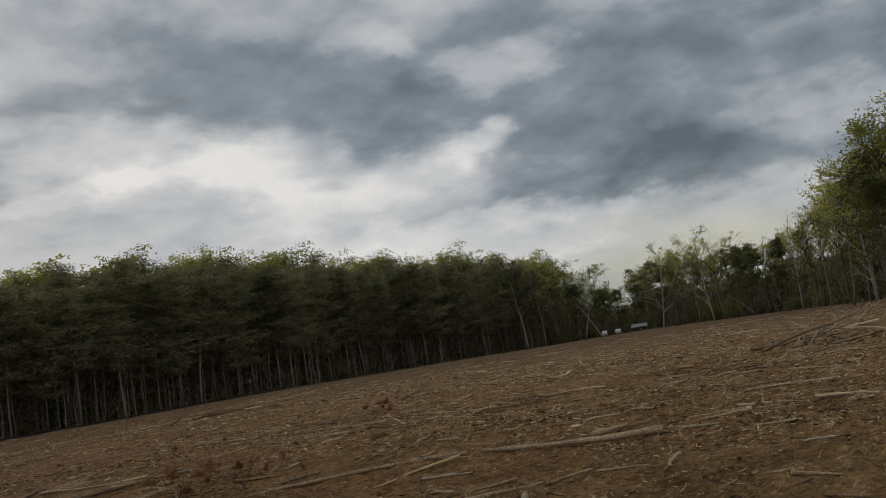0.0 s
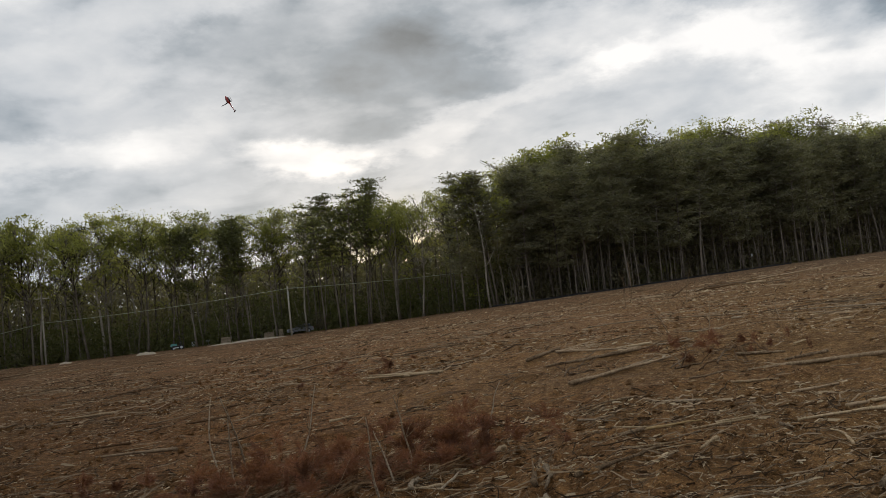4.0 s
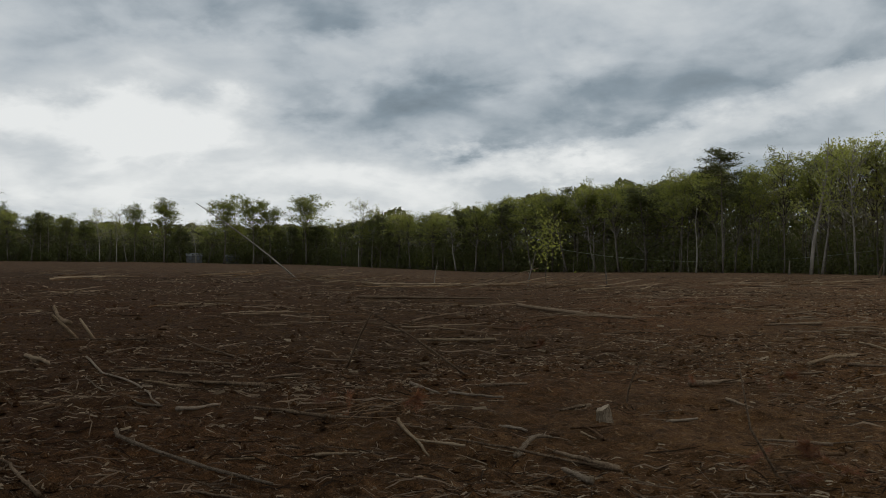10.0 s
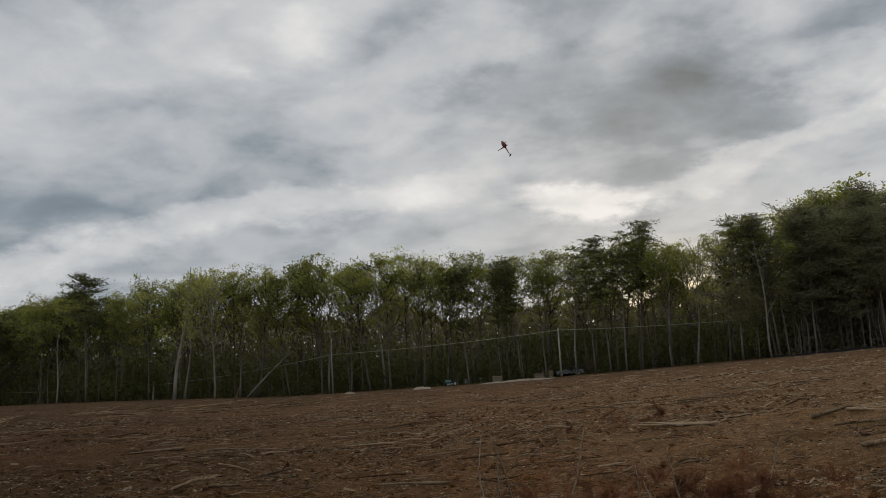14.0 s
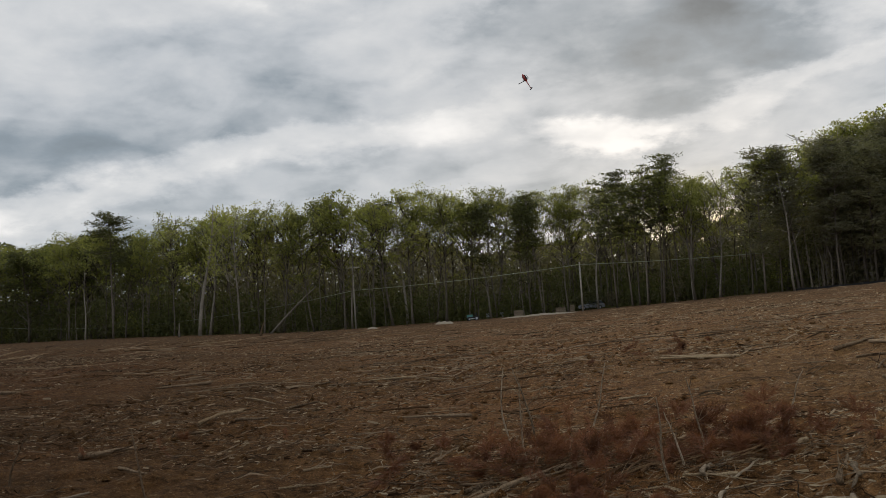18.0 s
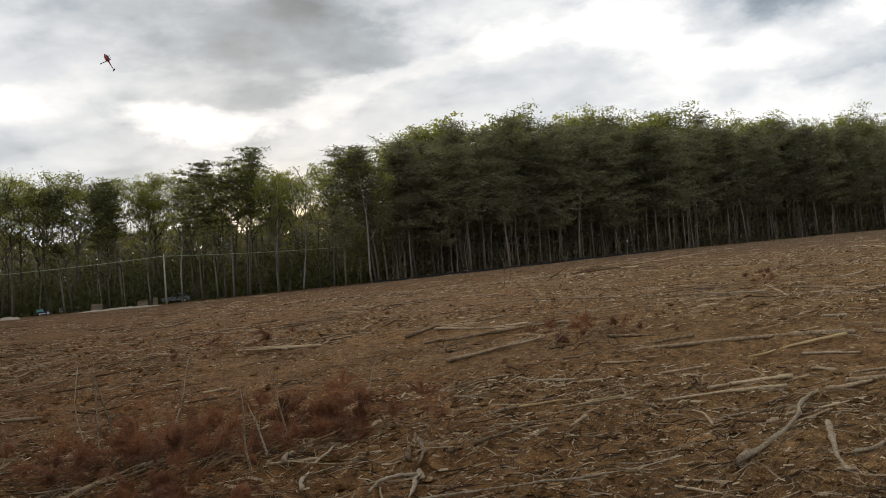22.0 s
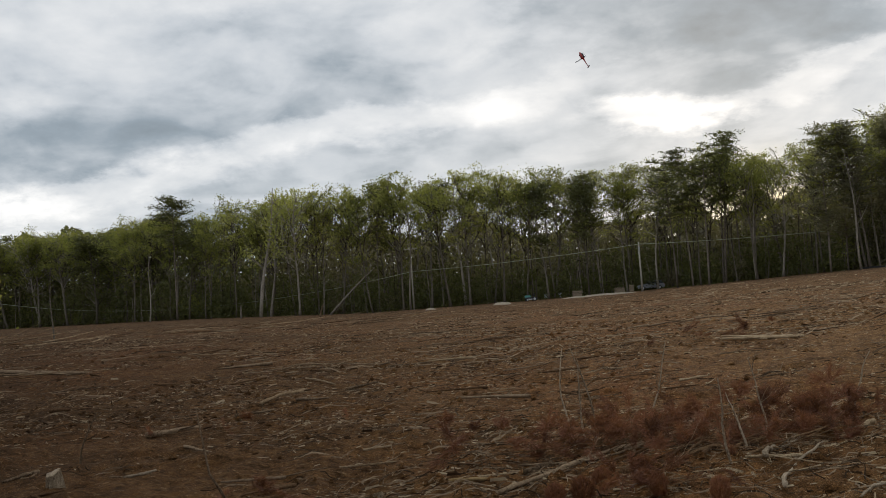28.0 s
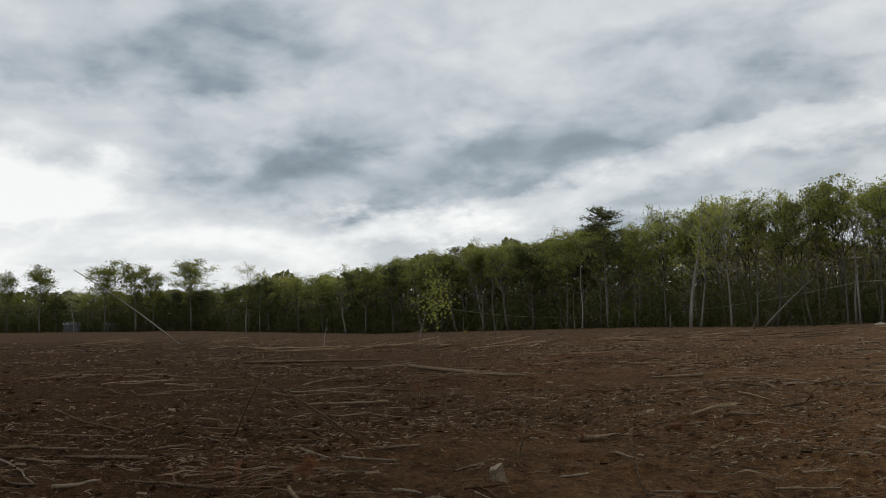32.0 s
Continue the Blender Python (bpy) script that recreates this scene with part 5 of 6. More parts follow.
def egg_mesh():
    """Fine dead needles packed into an egg, one unit tall."""
    rng = np.random.default_rng(321)
    m = 1500
    out = rng.normal(size=(m, 3))
    out /= np.linalg.norm(out, axis=1)[:, None]
    q = out * (0.40, 0.40, 0.47) * rng.uniform(0.80, 0.98, (m, 1)) + (0, 0, 0.46)
    d = np.column_stack([out[:, 0] * 0.5, out[:, 1] * 0.5, np.full(m, 0.8)]) + rng.normal(size=(m, 3)) * 0.3
    d = d / np.linalg.norm(d, axis=1)[:, None] * rng.uniform(0.10, 0.22, m)[:, None]
    side = np.cross(d, out)
    side = side / (np.linalg.norm(side, axis=1)[:, None] + 1e-9) * 0.016
    return mesh_of("needles", np.stack([q - side, q + side, q + d], 1).reshape(-1, 3), np.arange(m * 3).reshape(-1, 3), DEAD_NEEDLE)


EGG = egg_mesh()


def dead_tuft(x, y, tall, k):
    """A fat tuft of dead needles on a short stem."""
    tuft = new("dead_tuft")
    tuft.matrix_basis = pose(x, y, float(land(x, y)) - 0.02, 9 * math.sin(k * 2.1), 9 * math.cos(k * 1.3), 70 * k)
    s = Shape()
    s.tube([(0, 0, -0.04), (0.01, 0, tall * 0.6)], [0.010, 0.005], 5)
    part("stem", s, BROWN_TWIG, tuft)
    needles = new("needles", EGG)
    needles.parent = tuft
    needles.scale = (tall * (0.85 + 0.08 * (k % 3)), tall * 0.9, tall)
    tagged(tuft, "egg-shaped tuft of rust-brown dead pine needles", "dead tuft", "dead tufts before the brush heap")


for k, (x, y, tall) in enumerate(((0.77, 7.95, 0.25), (0.45, 8.1, 0.23), (0.28, 7.5, 0.24), (1.24, 7.1, 0.22), (0.88, 7.6, 0.21), (0.05, 7.3, 0.2))):
    dead_tuft(x, y, tall, k)

# ---- things on the field ----
def stump():
    x, y = -4.76, 9.02
    rng = np.random.default_rng(4)
    t = np.linspace(0, 2 * np.pi, 14, endpoint=False)
    ring = 1 + rng.normal(size=14) * 0.15
    st = new("stump")
    st.matrix_basis = pose(x, y, float(land(x, y)), 8, -6, 30)
    rows = [np.column_stack([np.cos(t) * r * ring, np.sin(t) * r * ring, np.full(14, h) + rng.normal(size=14) * 0.010 + 0.03 * np.cos(t)]) for r, h in ((0.10, -0.08), (0.085, 0.03), (0.072, 0.14))]
    s = Shape()
    s.raw(np.vstack(rows), [[k * 14 + i, k * 14 + (i + 1) % 14, k * 14 + 14 + (i + 1) % 14, k * 14 + 14 + i] for k in range(2) for i in range(14)])
    part("bark", s, BLEACHED, st)
    s = Shape()
    s.raw(np.vstack([rows[2] * (0.99, 0.99, 1), [[0, 0, 0.15]]]), [[i, (i + 1) % 14, 14] for i in range(14)])
    part("cut_face", s, BLEACHED, st, "pale sawn top")
    tagged(st, "small pale cut stump standing in the soil", "stump")


stump()


SNAG = (-16.95, 10.45)


def propped_sticks():
    """Two dead sticks that meet at a point above the ground."""
    apex = np.array((-9.55, 10.75, 1.30))
    for foot, name in (((-10.41, 11.1), "propped_stick"), ((-8.43, 11.71), "propped_stick")):
        s = Shape()
        f = np.array((*foot, float(land(*foot)) - 0.03))
        pts = [f + (apex - f) * u + (0, 0, 0.05 * math.sin(u * 3.1)) for u in np.linspace(0, 1.02, 6)]
        s.tube(pts, np.linspace(0.022, 0.012, 6), 6)
        tagged(new(name, smooth(s.mesh(name, TWIG))), "dead stick propped up against another one", "stick", "two propped sticks")
    # a broken trunk end that rises from the soil
    s = Shape()
    a = np.array((*SNAG, float(land(*SNAG))))
    s.tube([a, a + (-0.14, -0.14, 0.22), a + (-0.3, -0.36, 0.5)], [0.045, 0.036, 0.022], 8)
    s.tube([a + (0.25, 0.2, 0), a + (0.08, 0, 0.42)], [0.04, 0.02], 7)
    tagged(new("splintered_snag", smooth(s.mesh("splintered_snag", STRIPPED))), "splintered bleached trunk end sticking up", "dead wood")
    s = Shape()
    a = np.array((-2.43, 7.52, float(land(-2.43, 7.52)) - 0.05))
    s.tube([a, a + (-0.28, 0.1, 0.4), a + (-0.42, 0.25, 0.92)], [0.013, 0.010, 0.005], 6)
    tagged(new("leaning_stick", smooth(s.mesh("leaning_stick", TWIG))), "thin dead stick leaning up from the soil", "stick")


propped_sticks()


def weed_stalks():
    rng = np.random.default_rng(61)
    for bearing, r, h in ((26.8, 58, 2.6), (26.5, 52, 1.9), (28.8, 25.5, 1.3), (31.0, 22, 1.0), (35.0, 26, 1.1), (-26.5, 12.0, 0.7), (30.0, 48, 1.8), (60.5, 40, 1.4)):
        x, y, z = ground_at(bearing, r)
        s = Shape()
        stem = wander((x, y, z - 0.05), (rng.normal() * 0.12, rng.normal() * 0.12, 1), h, 6, rng, 0.10)
        s.tube(stem, np.linspace(0.011, 0.004, 7) * (1 + r / 40), 4, False)
        for _ in range(3):
            i = int(rng.integers(2, 6))
            tw = wander(stem[i], np.array((rng.normal(), rng.normal(), 1.5)) / 2, h * 0.22, 3, rng, 0.15)
            s.tube(tw, np.linspace(0.006, 0.003, 4) * (1 + r / 40), 3, False)
        tagged(new("dead_stalk", s.mesh("dead_stalk", TWIG)), "thin dead upright stalk in the field", "stalk", "dead stalks in the field")


weed_stalks()


def heap_stalks():
    """Long thin stems standing up out of the brush heap."""
    rng = np.random.default_rng(62)
    for x, y, tall, lean in ((0.52, 9.9, 1.15, 0.30), (1.21, 11.4, 1.1, 0.22), (0.33, 10.6, 1.1, -0.12), (0.48, 10.6, 0.9, -0.25), (1.6, 8.4, 0.8, -0.22), (2.23, 9.9, 0.9, 0.18), (1.9, 9.2, 0.6, -0.05), (3.3, 10.6, 0.8, 0.2)):
        z = float(land(x, y))
        stalk = new("dead_stalk")
        stalk.location = (x, y, z)
        s = Shape()
        stem = wander((0, 0, -0.05), np.array((lean, rng.normal() * 0.1, 1)) / math.hypot(1, lean), tall, 8, rng, 0.09, 0.01)
        s.tube(stem, np.linspace(0.014, 0.005, 9), 5, False)
        part("stem", s, BLEACHED, stalk, even=True)
        for _ in range(3):
            i = int(rng.integers(3, 8))
            tw = wander(stem[i], np.array((rng.normal() * 0.6, rng.normal() * 0.4, 1.0)) / 1.2, tall * rng.uniform(0.12, 0.28), 3, rng, 0.2)
            s = Shape()
            s.tube(tw, np.linspace(0.005, 0.002, 4), 4, False)
            part("twig", s, TWIG, stalk)
        tagged(stalk, "thin bleached dead stem standing up from the brush heap", "stalk", "dead stalks in the field")


heap_stalks()

# ---- the line of poles and its wire ----
POLE_WOOD = wood_material("pole_wood", (0.16, 0.14, 0.11), (0.30, 0.27, 0.22), (0.42, 0.38, 0.32))
WIRE = plain_material("pale_wire", (0.30, 0.32, 0.22), 0.5, 0.3)
DARK_METAL = plain_material("dark_metal", (0.03, 0.03, 0.032), 0.5, 0.6)
GREY_PLASTIC = plain_material("pale_meter_box", (0.30, 0.30, 0.28), 0.5)


def utility_pole(bearing, r, top, label, arm):
    x, y, z = ground_at(bearing, r)
    h = tall_for(bearing, r, top)
    pole = new("utility_pole")
    pole.location = (x, y, z)
    s = Shape()
    s.tube([(0, 0, -0.5), (0, 0, h * 0.5), (0, 0, h)], [0.16, 0.14, 0.11], 10)
    part("post", s, POLE_WOOD, pole, even=True)
    if arm:
        s = Shape()
        s.box((0, 0.14, h - 0.4), (2.4, 0.12, 0.14))
        part("crossarm", s, POLE_WOOD, pole)
        for k in (-1.05, -0.4, 0.4, 1.05):
            s = Shape()
            s.tube([(k, 0.14, h - 0.33), (k, 0.14, h - 0.1)], [0.05, 0.03], 8)
            part("insulator", s, GREY_PLASTIC, pole)
    else:
        s = Shape()
        s.box((0.0, -0.2, h - 1.1), (0.24, 0.16, 0.5))
        part("meter_box", s, GREY_PLASTIC, pole)
        s = Shape()
        s.tube([(0.1, 0, h - 0.5), (0.8, 0, h - 0.35), (1.3, 0, h - 0.35)], [0.03, 0.03, 0.03], 6)
        s.box((1.35, 0, h - 0.38), (0.55, 0.25, 0.14))
        part("lamp_arm", s, DARK_METAL, pole)
    return tagged(pole, label, "utility pole", "poles of the power line")


utility_pole(6.57, 150, 3.5, "weathered wooden power pole with a small box and lamp arm", False)
utility_pole(-7.05, 166, 4.25, "wooden power pole with a crossarm among the trees", True)
utility_pole(24.0, 150, 3.6, "wooden power pole hidden among the pines", False)


def wire(ends, sag, label):
    (b0, r0, e0), (b1, r1, e1) = ends
    a = np.array((*at_bearing(b0, r0), EYE + r0 * math.tan(radians(e0))))
    c = np.array((*at_bearing(b1, r1), EYE + r1 * math.tan(radians(e1))))
    t = np.linspace(0, 1, 25)[:, None]
    pts = a + (c - a) * t - np.array((0, 0, 1)) * sag * 4 * t * (1 - t)
    s = Shape()
    s.tube(pts, np.full(25, 0.045), 5)
    tagged(new("power_line", smooth(s.mesh("power_line", WIRE))), label, "power line")


wire(((6.57, 149.8, 3.37), (-7.05, 165.8, 2.75)), 0.35, "pale twisted power cable hanging between poles")
wire(((-7.05, 165.8, 2.75), (-31.5, 236, 2.6)), 4.4, "long sagging power cable before the trees")
wire(((6.57, 149.8, 3.37), (24.0, 149.8, 3.3)), 0.5, "pale power cable running into the pines")


# ---- a marker stake at the foot of the pines ----
def marker_stake(bearing, r, high):
    x, y, z = ground_at(bearing, r)
    st = new("marker_stake")
    st.location = (x, y, z)
    s = Shape()
    s.tube([(0, 0, -0.2), (0.08, 0, high * 0.55), (0.16, 0, high)], [0.035, 0.03, 0.028], 6)
    part("post", s, POLE_WOOD, st)
    s = Shape()
    s.box((0.15, -0.05, high - 0.2), (0.26, 0.02, 0.42))
    part("plate", s, GREY_PLASTIC, st, "small pale plate")
    tagged(st, "thin stake with a small pale plate before the pines", "stake")


marker_stake(33.9, 157, 2.4)


# ---- a low black silt fence along the foot of the pines ----
FABRIC = plain_material("black_fabric", (0.012, 0.012, 0.012), 0.95, 0, 0.3)


def silt_fence(b0, b1):
    fence = new("silt_fence")
    m = 30
    v, f = [], []
    for k in range(m + 1):
        bearing = b0 + (b1 - b0) * k / m
        x, y, z = ground_at(bearing, float(edge_at(bearing)[0]) - 4)
        sag = 0.04 * math.sin(k * 2.3)
        v += [(x, y, z - 0.1), (x, y, z + 0.24 + sag), (x, y + 0.03, z + 0.24 + sag), (x, y + 0.03, z - 0.1)]
        if k % 2 == 0:
            s = Shape()
            s.box((x, y - 0.05, z + 0.16), (0.05, 0.05, 0.6))
            part("stake", s, BARK, fence)
    for k in range(m):
        for q in range(3):
            f.append([k * 4 + q, k * 4 + 4 + q, k * 4 + 5 + q, k * 4 + 1 + q])
    s = Shape()
    s.raw(v, f)
    part("fabric", s, FABRIC, fence)
    tagged(fence, "low black silt fence on stakes along the pines", "fence")


silt_fence(18.6, 36.0)

# ---- parked and stored things at the wood's edge ----
SILVER = plain_material("silver_paint", (0.16, 0.165, 0.172), 0.4, 0.4)
GLASS_DARK = plain_material("dark_car_glass", (0.02, 0.022, 0.025), 0.1)
RUBBER = plain_material("black_rubber", (0.02, 0.02, 0.02), 0.85)
RIM = plain_material("alloy_rim", (0.4, 0.4, 0.41), 0.35, 0.8)
LAMP_RED = plain_material("red_tail_lamp", (0.35, 0.02, 0.02), 0.3)
TEAL = plain_material("teal_paint", (0.06, 0.20, 0.17), 0.45)
WHITE = plain_material("weathered_white_paint", (0.42, 0.43, 0.42), 0.6)
TAN_WOOD = wood_material("tan_boards", (0.09, 0.07, 0.045), (0.18, 0.14, 0.10), (0.27, 0.22, 0.155))
SIDING = plain_material("grey_siding", (0.075, 0.070, 0.062), 0.8)
ROOF = plain_material("grey_shingle_roof", (0.17, 0.168, 0.165), 0.85, 0, 0.3)
SAND = plain_material("pale_sand", (0.23, 0.185, 0.13), 0.95, 0, 0.3, 2.0)


def wheel(parent, x, y, r, w):
    s = Shape()
    s.tube([(x, y - w / 2, r), (x, y - w * 0.35, r), (x, y + w * 0.35, r), (x, y + w / 2, r)], [r * 0.9, r, r, r * 0.9], 16)
    tyre = part("wheel", s, RUBBER, parent, even=True)
    s = Shape()
    s.tube([(x, y - w / 2 - 0.01, r), (x, y + w / 2 + 0.01, r)], [r * 0.6, r * 0.6], 12)
    part("rim", s, RIM, tyre)


def car(bearing, r, turn):
    x, y, z = ground_at(bearing, r)
    c = new("car")
    c.matrix_basis = pose(x, y, z, 0, 0, turn)
    s = Shape()
    side = [(-2.15, 0.35), (-2.2, 0.75), (-2.05, 1.0), (-1.2, 1.02), (1.0, 1.02), (2.0, 0.92), (2.2, 0.7), (2.15, 0.35)]
    for w in (0.86,):
        m = len(side)
        v = [(px, -w, pz) for px, pz in side] + [(px, w, pz) for px, pz in side]
        s.raw(v, [list(range(m)), list(range(2 * m - 1, m - 1, -1))] + [[i, m + i, m + (i + 1) % m, (i + 1) % m] for i in range(m)])
    part("body", s, SILVER, c)
    s = Shape()
    v = []
    for w, top in ((0.80, 0), (0.62, 1)):
        for px in ((-1.95, 0.95) if not top else (-1.6, 0.3)):
            for sy in (-1, 1):
                v.append((px, sy * w, 1.02 if not top else 1.44))
    s.raw(v, [[0, 2, 6, 4], [1, 5, 7, 3], [0, 4, 5, 1], [2, 3, 7, 6], [0, 1, 3, 2]])
    part("windows", s, GLASS_DARK, c)
    s = Shape()
    s.box((-0.65, 0, 1.46), (2.0, 1.3, 0.07), 0, 0.9)
    part("roof", s, SILVER, c)
    for px in (-1.35, 1.35):
        for py in (-0.8, 0.8):
            wheel(c, px, py, 0.34, 0.22)
    for py in (-0.65, 0.65):
        s = Shape()
        s.box((2.17, py, 0.75), (0.08, 0.35, 0.16))
        part("headlight", s, WHITE, c)
        s = Shape()
        s.box((-2.19, py, 0.8), (0.06, 0.25, 0.3))
        part("tail_lamp", s, LAMP_RED, c)
    return tagged(c, "silver estate car parked under the trees by the pole", "car")


car(7.1, 160, 172)


def garden_tractor(bearing, r, turn):
    x, y, z = ground_at(bearing, r)
    g = new("garden_tractor")
    g.matrix_basis = pose(x, y, z, 0, 0, turn)
    s = Shape()
    s.box((0.45, 0, 0.78), (0.95, 0.7, 0.42), 0, 0.88)
    part("hood", s, TEAL, g, "pale teal hood")
    s = Shape()
    s.box((-0.1, 0, 0.5), (1.7, 0.75, 0.28))
    part("chassis", s, DARK_METAL, g)
    s = Shape()
    s.box((-0.45, 0, 0.85), (0.45, 0.5, 0.12))
    s.box((-0.7, 0, 1.1), (0.1, 0.5, 0.5))
    part("seat", s, RUBBER, g)
    s = Shape()
    s.box((0.2, 0, 0.34), (0.9, 1.1, 0.14))
    part("mower_deck", s, WHITE, g, "whitish deck")
    s = Shape()
    s.tube([(0.0, 0, 0.75), (-0.12, 0, 1.15)], [0.03, 0.03], 6)
    s.tube([(-0.12, -0.2, 1.16), (-0.12, 0.2, 1.16)], [0.02, 0.02], 6)
    part("steering_wheel", s, DARK_METAL, g)
    for px, rr in ((0.6, 0.25), (-0.6, 0.36)):
        for py in (-0.45, 0.45):
            wheel(g, px, py, rr, 0.2)
    return tagged(g, "small teal garden tractor parked at the field's edge", "tractor")


garden_tractor(-0.04, 156, 190)


def crate(bearing, r, w, h, label):
    x, y, z = ground_at(bearing, r)
    c = new("wooden_crate")
    c.matrix_basis = pose(x, y, z, 0, 0, -bearing)
    n = 4
    for k in range(n):
        s = Shape()
        s.box((0, -w * 0.35, (k + 0.5) * h / n), (w, 0.04, h / n * 0.82))
        part("slat", s, TAN_WOOD, c)
        s = Shape()
        s.box((0, w * 0.35, (k + 0.5) * h / n), (w, 0.04, h / n * 0.82))
        part("slat", s, TAN_WOOD, c)
    for px in (-0.46, 0, 0.46):
        s = Shape()
        s.box((px * w, 0, h * 0.5), (0.07, w * 0.66, h))
        part("post", s, TAN_WOOD, c)
    return tagged(c, label, "crate", "crates at the wood's edge")


crate(2.75, 155, 1.5, 1.0, "tan slatted wooden crate beside a sandy bank")
crate(5.25, 155, 1.6, 0.9, "low tan wooden crate beside the pole")
crate(5.95, 156, 0.7, 1.1, "narrow weathered wooden crate beside the pole")


def sand_bank(b0, b1, r, high, seed, label):
    rng = np.random.default_rng(seed)
    m = 26
    v, f = [], []
    for k in range(m):
        u = k / (m - 1)
        bearing = b0 + (b1 - b0) * u
        hgt = high * math.sin(math.pi * min(1, max(0, u))) ** 0.5 * rng.uniform(0.7, 1.2)
        for q, up in ((-1.6, -0.06), (-0.7, 0.75), (0.0, 1.0), (0.8, 0.7), (1.7, -0.06)):
            x, y, z = ground_at(bearing, r + q * rng.uniform(0.85, 1.15))
            v.append((x, y, z + (hgt * up if up > 0 else up)))
    for k in range(m - 1):
        for q in range(4):
            f.append([k * 5 + q, k * 5 + 5 + q, k * 5 + 6 + q, k * 5 + 1 + q])
    tagged(new("sand_bank", smooth(mesh_of("sand_bank", v, f, SAND))), label, "sand")


sand_bank(1.6, 6.3, 146, 0.3, 5, "low bank of pale sandy soil at the field's edge")
sand_bank(-2.3, -1.2, 140, 0.4, 6, "small heap of pale sandy soil")
sand_bank(-6.4, -5.7, 142, 0.3, 7, "small pale heap of soil")


def drum(bearing, r, label, lift=0.0):
    x, y, z = ground_at(bearing, r)
    d = new("drum")
    d.location = (x, y, z)
    s = Shape()
    s.tube([(0, 0, 0), (0, 0, 0.28), (0, 0, 0.3), (0, 0, 0.58), (0, 0, 0.6), (0, 0, 0.88)], [0.29, 0.29, 0.31, 0.31, 0.29, 0.29], 16)
    part("barrel", s, WHITE, d)
    s = Shape()
    s.tube([(0, 0, 0.88), (0, 0, 0.92)], [0.31, 0.31], 16)
    part("lid", s, DARK_METAL, d)
    return tagged(d, label, "drum", "drums under the trees")


drum(0.9, 166, "small whitish drum in the dark wood")
drum(1.75, 166, "small whitish drum in the dark wood")


def trailer(bearing, r, turn):
    x, y, z = ground_at(bearing, r)
    t = new("trailer")
    t.matrix_basis = pose(x, y, z, 0, 0, turn)
    s = Shape()
    s.box((0, 0, 1.25), (3.4, 1.6, 0.7), 0, 0.95)
    part("box", s, WHITE, t)
    s = Shape()
    s.box((0, 0, 0.8), (3.4, 1.5, 0.14))
    s.tube([(1.7, 0, 0.75), (2.9, 0, 0.6)], [0.05, 0.05], 6)
    part("chassis", s, DARK_METAL, t)
    for py in (-0.75, 0.75):
        wheel(t, 0, py, 0.36, 0.2)
    s = Shape()
    s.tube([(2.8, 0, 0), (2.8, 0, 0.62)], [0.04, 0.04], 6)
    part("prop", s, DARK_METAL, t)
    return tagged(t, "white box trailer parked behind the trees", "trailer")


trailer(57.2, 216, -40)


def round_bale(bearing, r, label):
    x, y, z = ground_at(bearing, r)
    b = new("wrapped_bale")
    b.matrix_basis = pose(x, y, z, 0, 0, -bearing)
    s = Shape()
    s.tube([(-0.6, 0, 0.62), (-0.5, 0, 0.62), (0.5, 0, 0.62), (0.6, 0, 0.62)], [0.5, 0.6, 0.6, 0.5], 18)
    part("wrap", s, WHITE, b, even=True)
    return tagged(b, label, "bale", "bales at the wood's edge")


round_bale(55.15, 212, "round bale in white wrap at the wood's edge")
round_bale(55.95, 213, "round bale in white wrap at the wood's edge")


def house(bearing, r, w, d, h, label, windows):
    x, y, z = ground_at(bearing, r)
    hs = new("house")
    hs.matrix_basis = pose(x, y, z, 0, 0, -bearing)
    s = Shape()
    s.box((0, 0, h / 2 - 0.1), (w, d, h + 0.2))
    part("wall", s, SIDING, hs)
    s = Shape()
    e = 0.15
    top = h + d * 0.15
    v = [(-w / 2 - e, -d / 2 - e, h - 0.1), (w / 2 + e, -d / 2 - e, h - 0.1), (w / 2 + e, d / 2 + e, h - 0.1), (-w / 2 - e, d / 2 + e, h - 0.1), (-w / 2 - e, 0, top), (w / 2 + e, 0, top)]
    s.raw(v, [[0, 1, 5, 4], [2, 3, 4, 5], [3, 0, 4], [1, 2, 5], [3, 2, 1, 0]])
    part("roof", s, ROOF, hs)
    for k in range(windows):
        wx = (k + 0.5) / windows * w - w / 2
        s = Shape()
        s.box((wx, -d / 2 - 0.02, 1.5), (0.9, 0.06, 1.1))
        win = part("window", s, GLASS_DARK, hs)
        for ox, oz, sx, sz in ((0, 0.6, 1.1, 0.1), (0, -0.6, 1.1, 0.1), (-0.5, 0, 0.1, 1.1), (0.5, 0, 0.1, 1.1)):
            s = Shape()
            s.box((wx + ox, -d / 2 - 0.05, 1.5 + oz), (sx, 0.08, sz))
            part("frame", s, SIDING, win)
    return tagged(hs, label, "house")


house(-52.0, 299, 4.6, 5.0, 2.2, "small pale house far off under the trees", 2)
house(-49.85, 300, 4.6, 5.0, 2.1, "pale outbuilding far off under the trees", 2)


def carport(bearing, r):
    x, y, z = ground_at(bearing, r)
    c = new("carport")
    c.matrix_basis = pose(x, y, z, 0, 0, -bearing)
    for px in (-3.2, 0, 3.2):
        for py in (-1.6, 1.6):
            s = Shape()
            s.tube([(px, py, -0.1), (px, py, 2.2)], [0.06, 0.06], 6)
            part("post", s, TAN_WOOD, c)
    s = Shape()
    s.box((0, 0, 2.28), (7.2, 4.0, 0.16))
    part("roof", s, SIDING, c)
    tagged(c, "open carport with a pale flat roof far off", "carport")


carport(-47.9, 298)


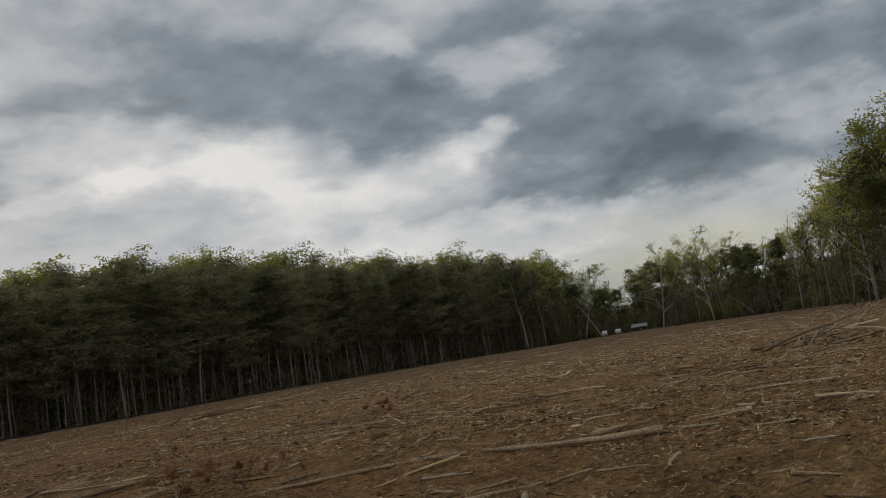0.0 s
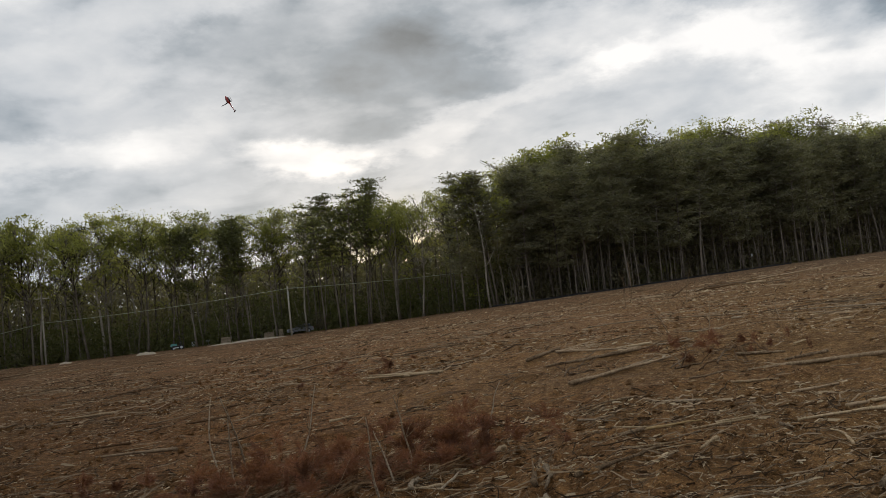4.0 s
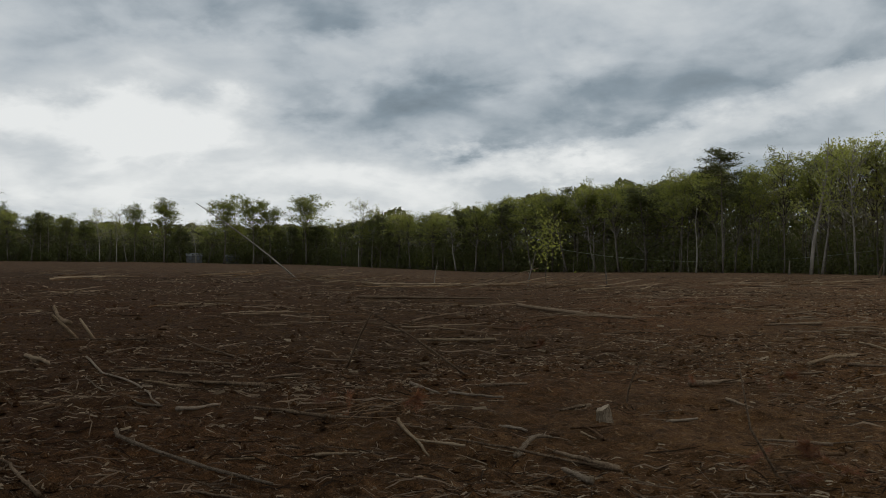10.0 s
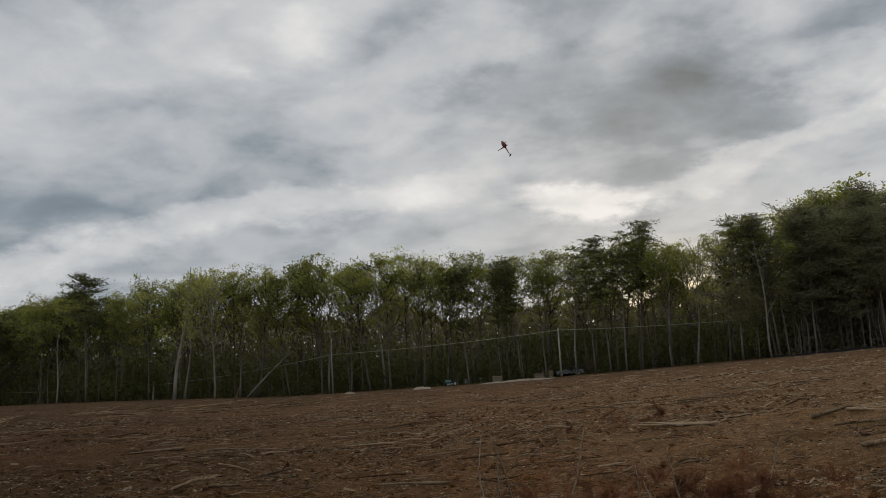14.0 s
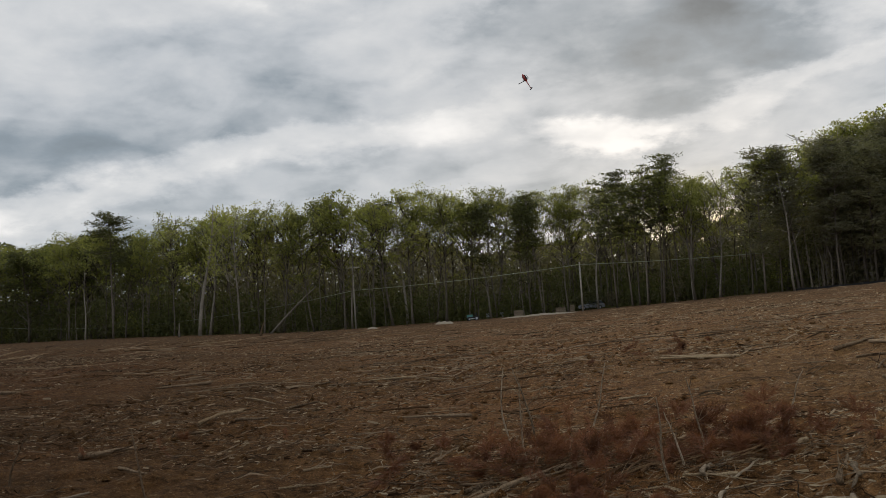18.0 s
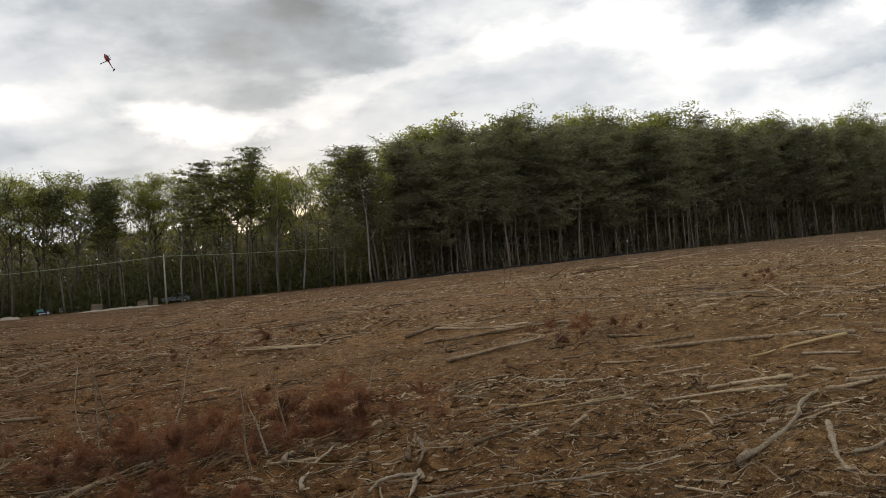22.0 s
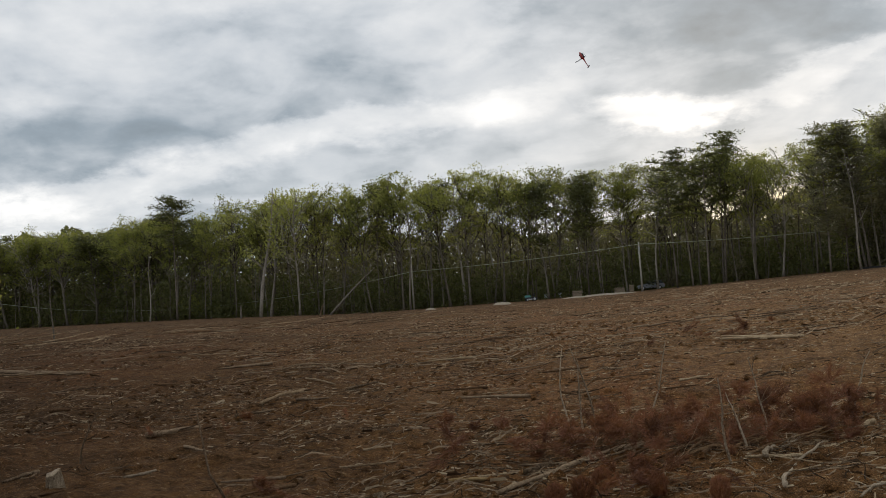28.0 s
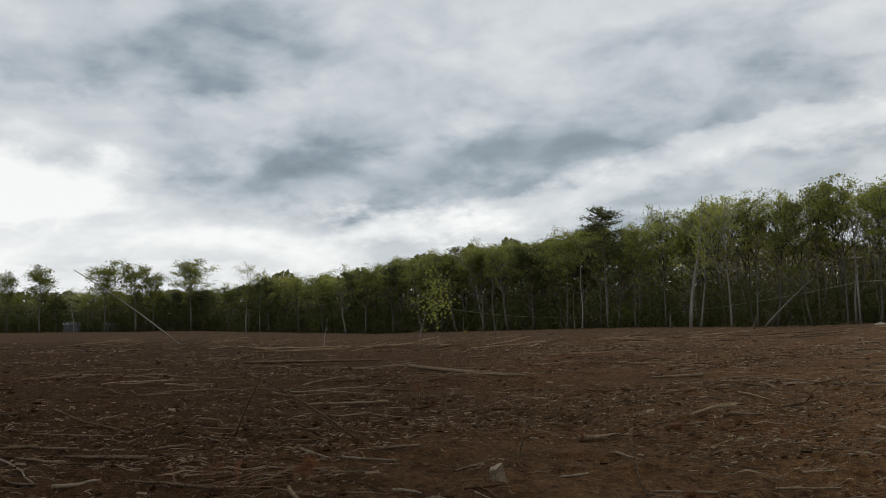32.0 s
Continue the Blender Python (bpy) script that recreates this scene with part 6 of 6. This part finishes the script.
# ---- the model helicopter in the air ----
RED = plain_material("red_canopy_paint", (0.30, 0.03, 0.022), 0.3)
BLACK = plain_material("black_carbon", (0.018, 0.018, 0.02), 0.35)


def helicopter():
    h = new("model_helicopter")
    # nose along +x, upright; the body is lofted from rings
    def loft(rows, mat, name, sides=14, label=""):
        s = Shape()
        v, f = [], []
        for px, pz, ry, rz in rows:
            for k in range(sides):
                a = 2 * math.pi * k / sides
                v.append((px, ry * math.cos(a), pz + rz * math.sin(a)))
        for i in range(len(rows) - 1):
            for k in range(sides):
                f.append([i * sides + k, i * sides + (k + 1) % sides, (i + 1) * sides + (k + 1) % sides, (i + 1) * sides + k])
        f += [list(range(sides))[::-1], [(len(rows) - 1) * sides + k for k in range(sides)]]
        s.raw(v, f)
        return part(name, s, mat, h, label, True)
    loft(((0.46, -0.03, 0.012, 0.012), (0.42, -0.025, 0.05, 0.05), (0.30, -0.015, 0.09, 0.10), (0.14, 0.0, 0.10, 0.125), (-0.02, 0.0, 0.09, 0.115), (-0.14, 0.005, 0.06, 0.075)), RED, "canopy", label="glossy red canopy")
    loft(((0.40, 0.03, 0.02, 0.015), (0.28, 0.07, 0.07, 0.05), (0.12, 0.09, 0.085, 0.05), (0.0, 0.085, 0.06, 0.04)), BLACK, "windshield")
    loft(((-0.12, 0.0, 0.055, 0.07), (-0.35, 0.02, 0.032, 0.038), (-0.80, 0.03, 0.02, 0.022), (-0.86, 0.03, 0.018, 0.02)), RED, "tail_boom")
    s = Shape()
    s.box((0.08, 0, -0.12), (0.34, 0.06, 0.10), 0, 1.0)
    part("belly_frame", s, BLACK, h)
    s = Shape()
    s.box((-0.84, 0, 0.08), (0.10, 0.012, 0.16), 0, 0.6)
    s.box((-0.82, 0, -0.03), (0.06, 0.012, 0.10), 0, 1.2)
    part("tail_fin", s, BLACK, h)
    s = Shape()
    s.tube([(0.02, 0, 0.10), (0.02, 0, 0.235)], [0.012, 0.012], 8)
    s.box((0.02, 0, 0.22), (0.12, 0.06, 0.035))
    part("rotor_head", s, BLACK, h)
    for sgn in (-1, 1):
        s = Shape()
        s.box((0.02 + sgn * 0.34 * 0.35, sgn * 0.40 * 0.9, 0.235), (0.05, 0.66, 0.008), -0.31)
        part("main_blade", s, BLACK, h)
        s = Shape()
        s.box((-0.84, 0.03, 0.03 + sgn * 0.07), (0.03, 0.006, 0.11))
        part("tail_blade", s, BLACK, h)
        s = Shape()
        s.tube([(0.26, sgn * 0.10, -0.20), (0.22, sgn * 0.10, -0.215), (-0.10, sgn * 0.10, -0.215)], [0.008, 0.008, 0.008], 6)
        part("skid", s, BLACK, h)
        for px in (0.14, -0.02):
            s = Shape()
            s.tube([(px, sgn * 0.03, -0.14), (px, sgn * 0.10, -0.212)], [0.008, 0.008], 6)
            part("strut", s, BLACK, h)
    x, y = at_bearing(4.2, 66)
    # flying on its back, nose up and away, tail hanging down to the side
    h.matrix_basis = Matrix.Translation((x, y, EYE + 66 * math.tan(radians(14.6)))) @ Euler((radians(160), radians(-60), radians(150))).to_matrix().to_4x4()
    return tagged(h, "red and black model helicopter flying upside down above the field", "model helicopter")


helicopter()
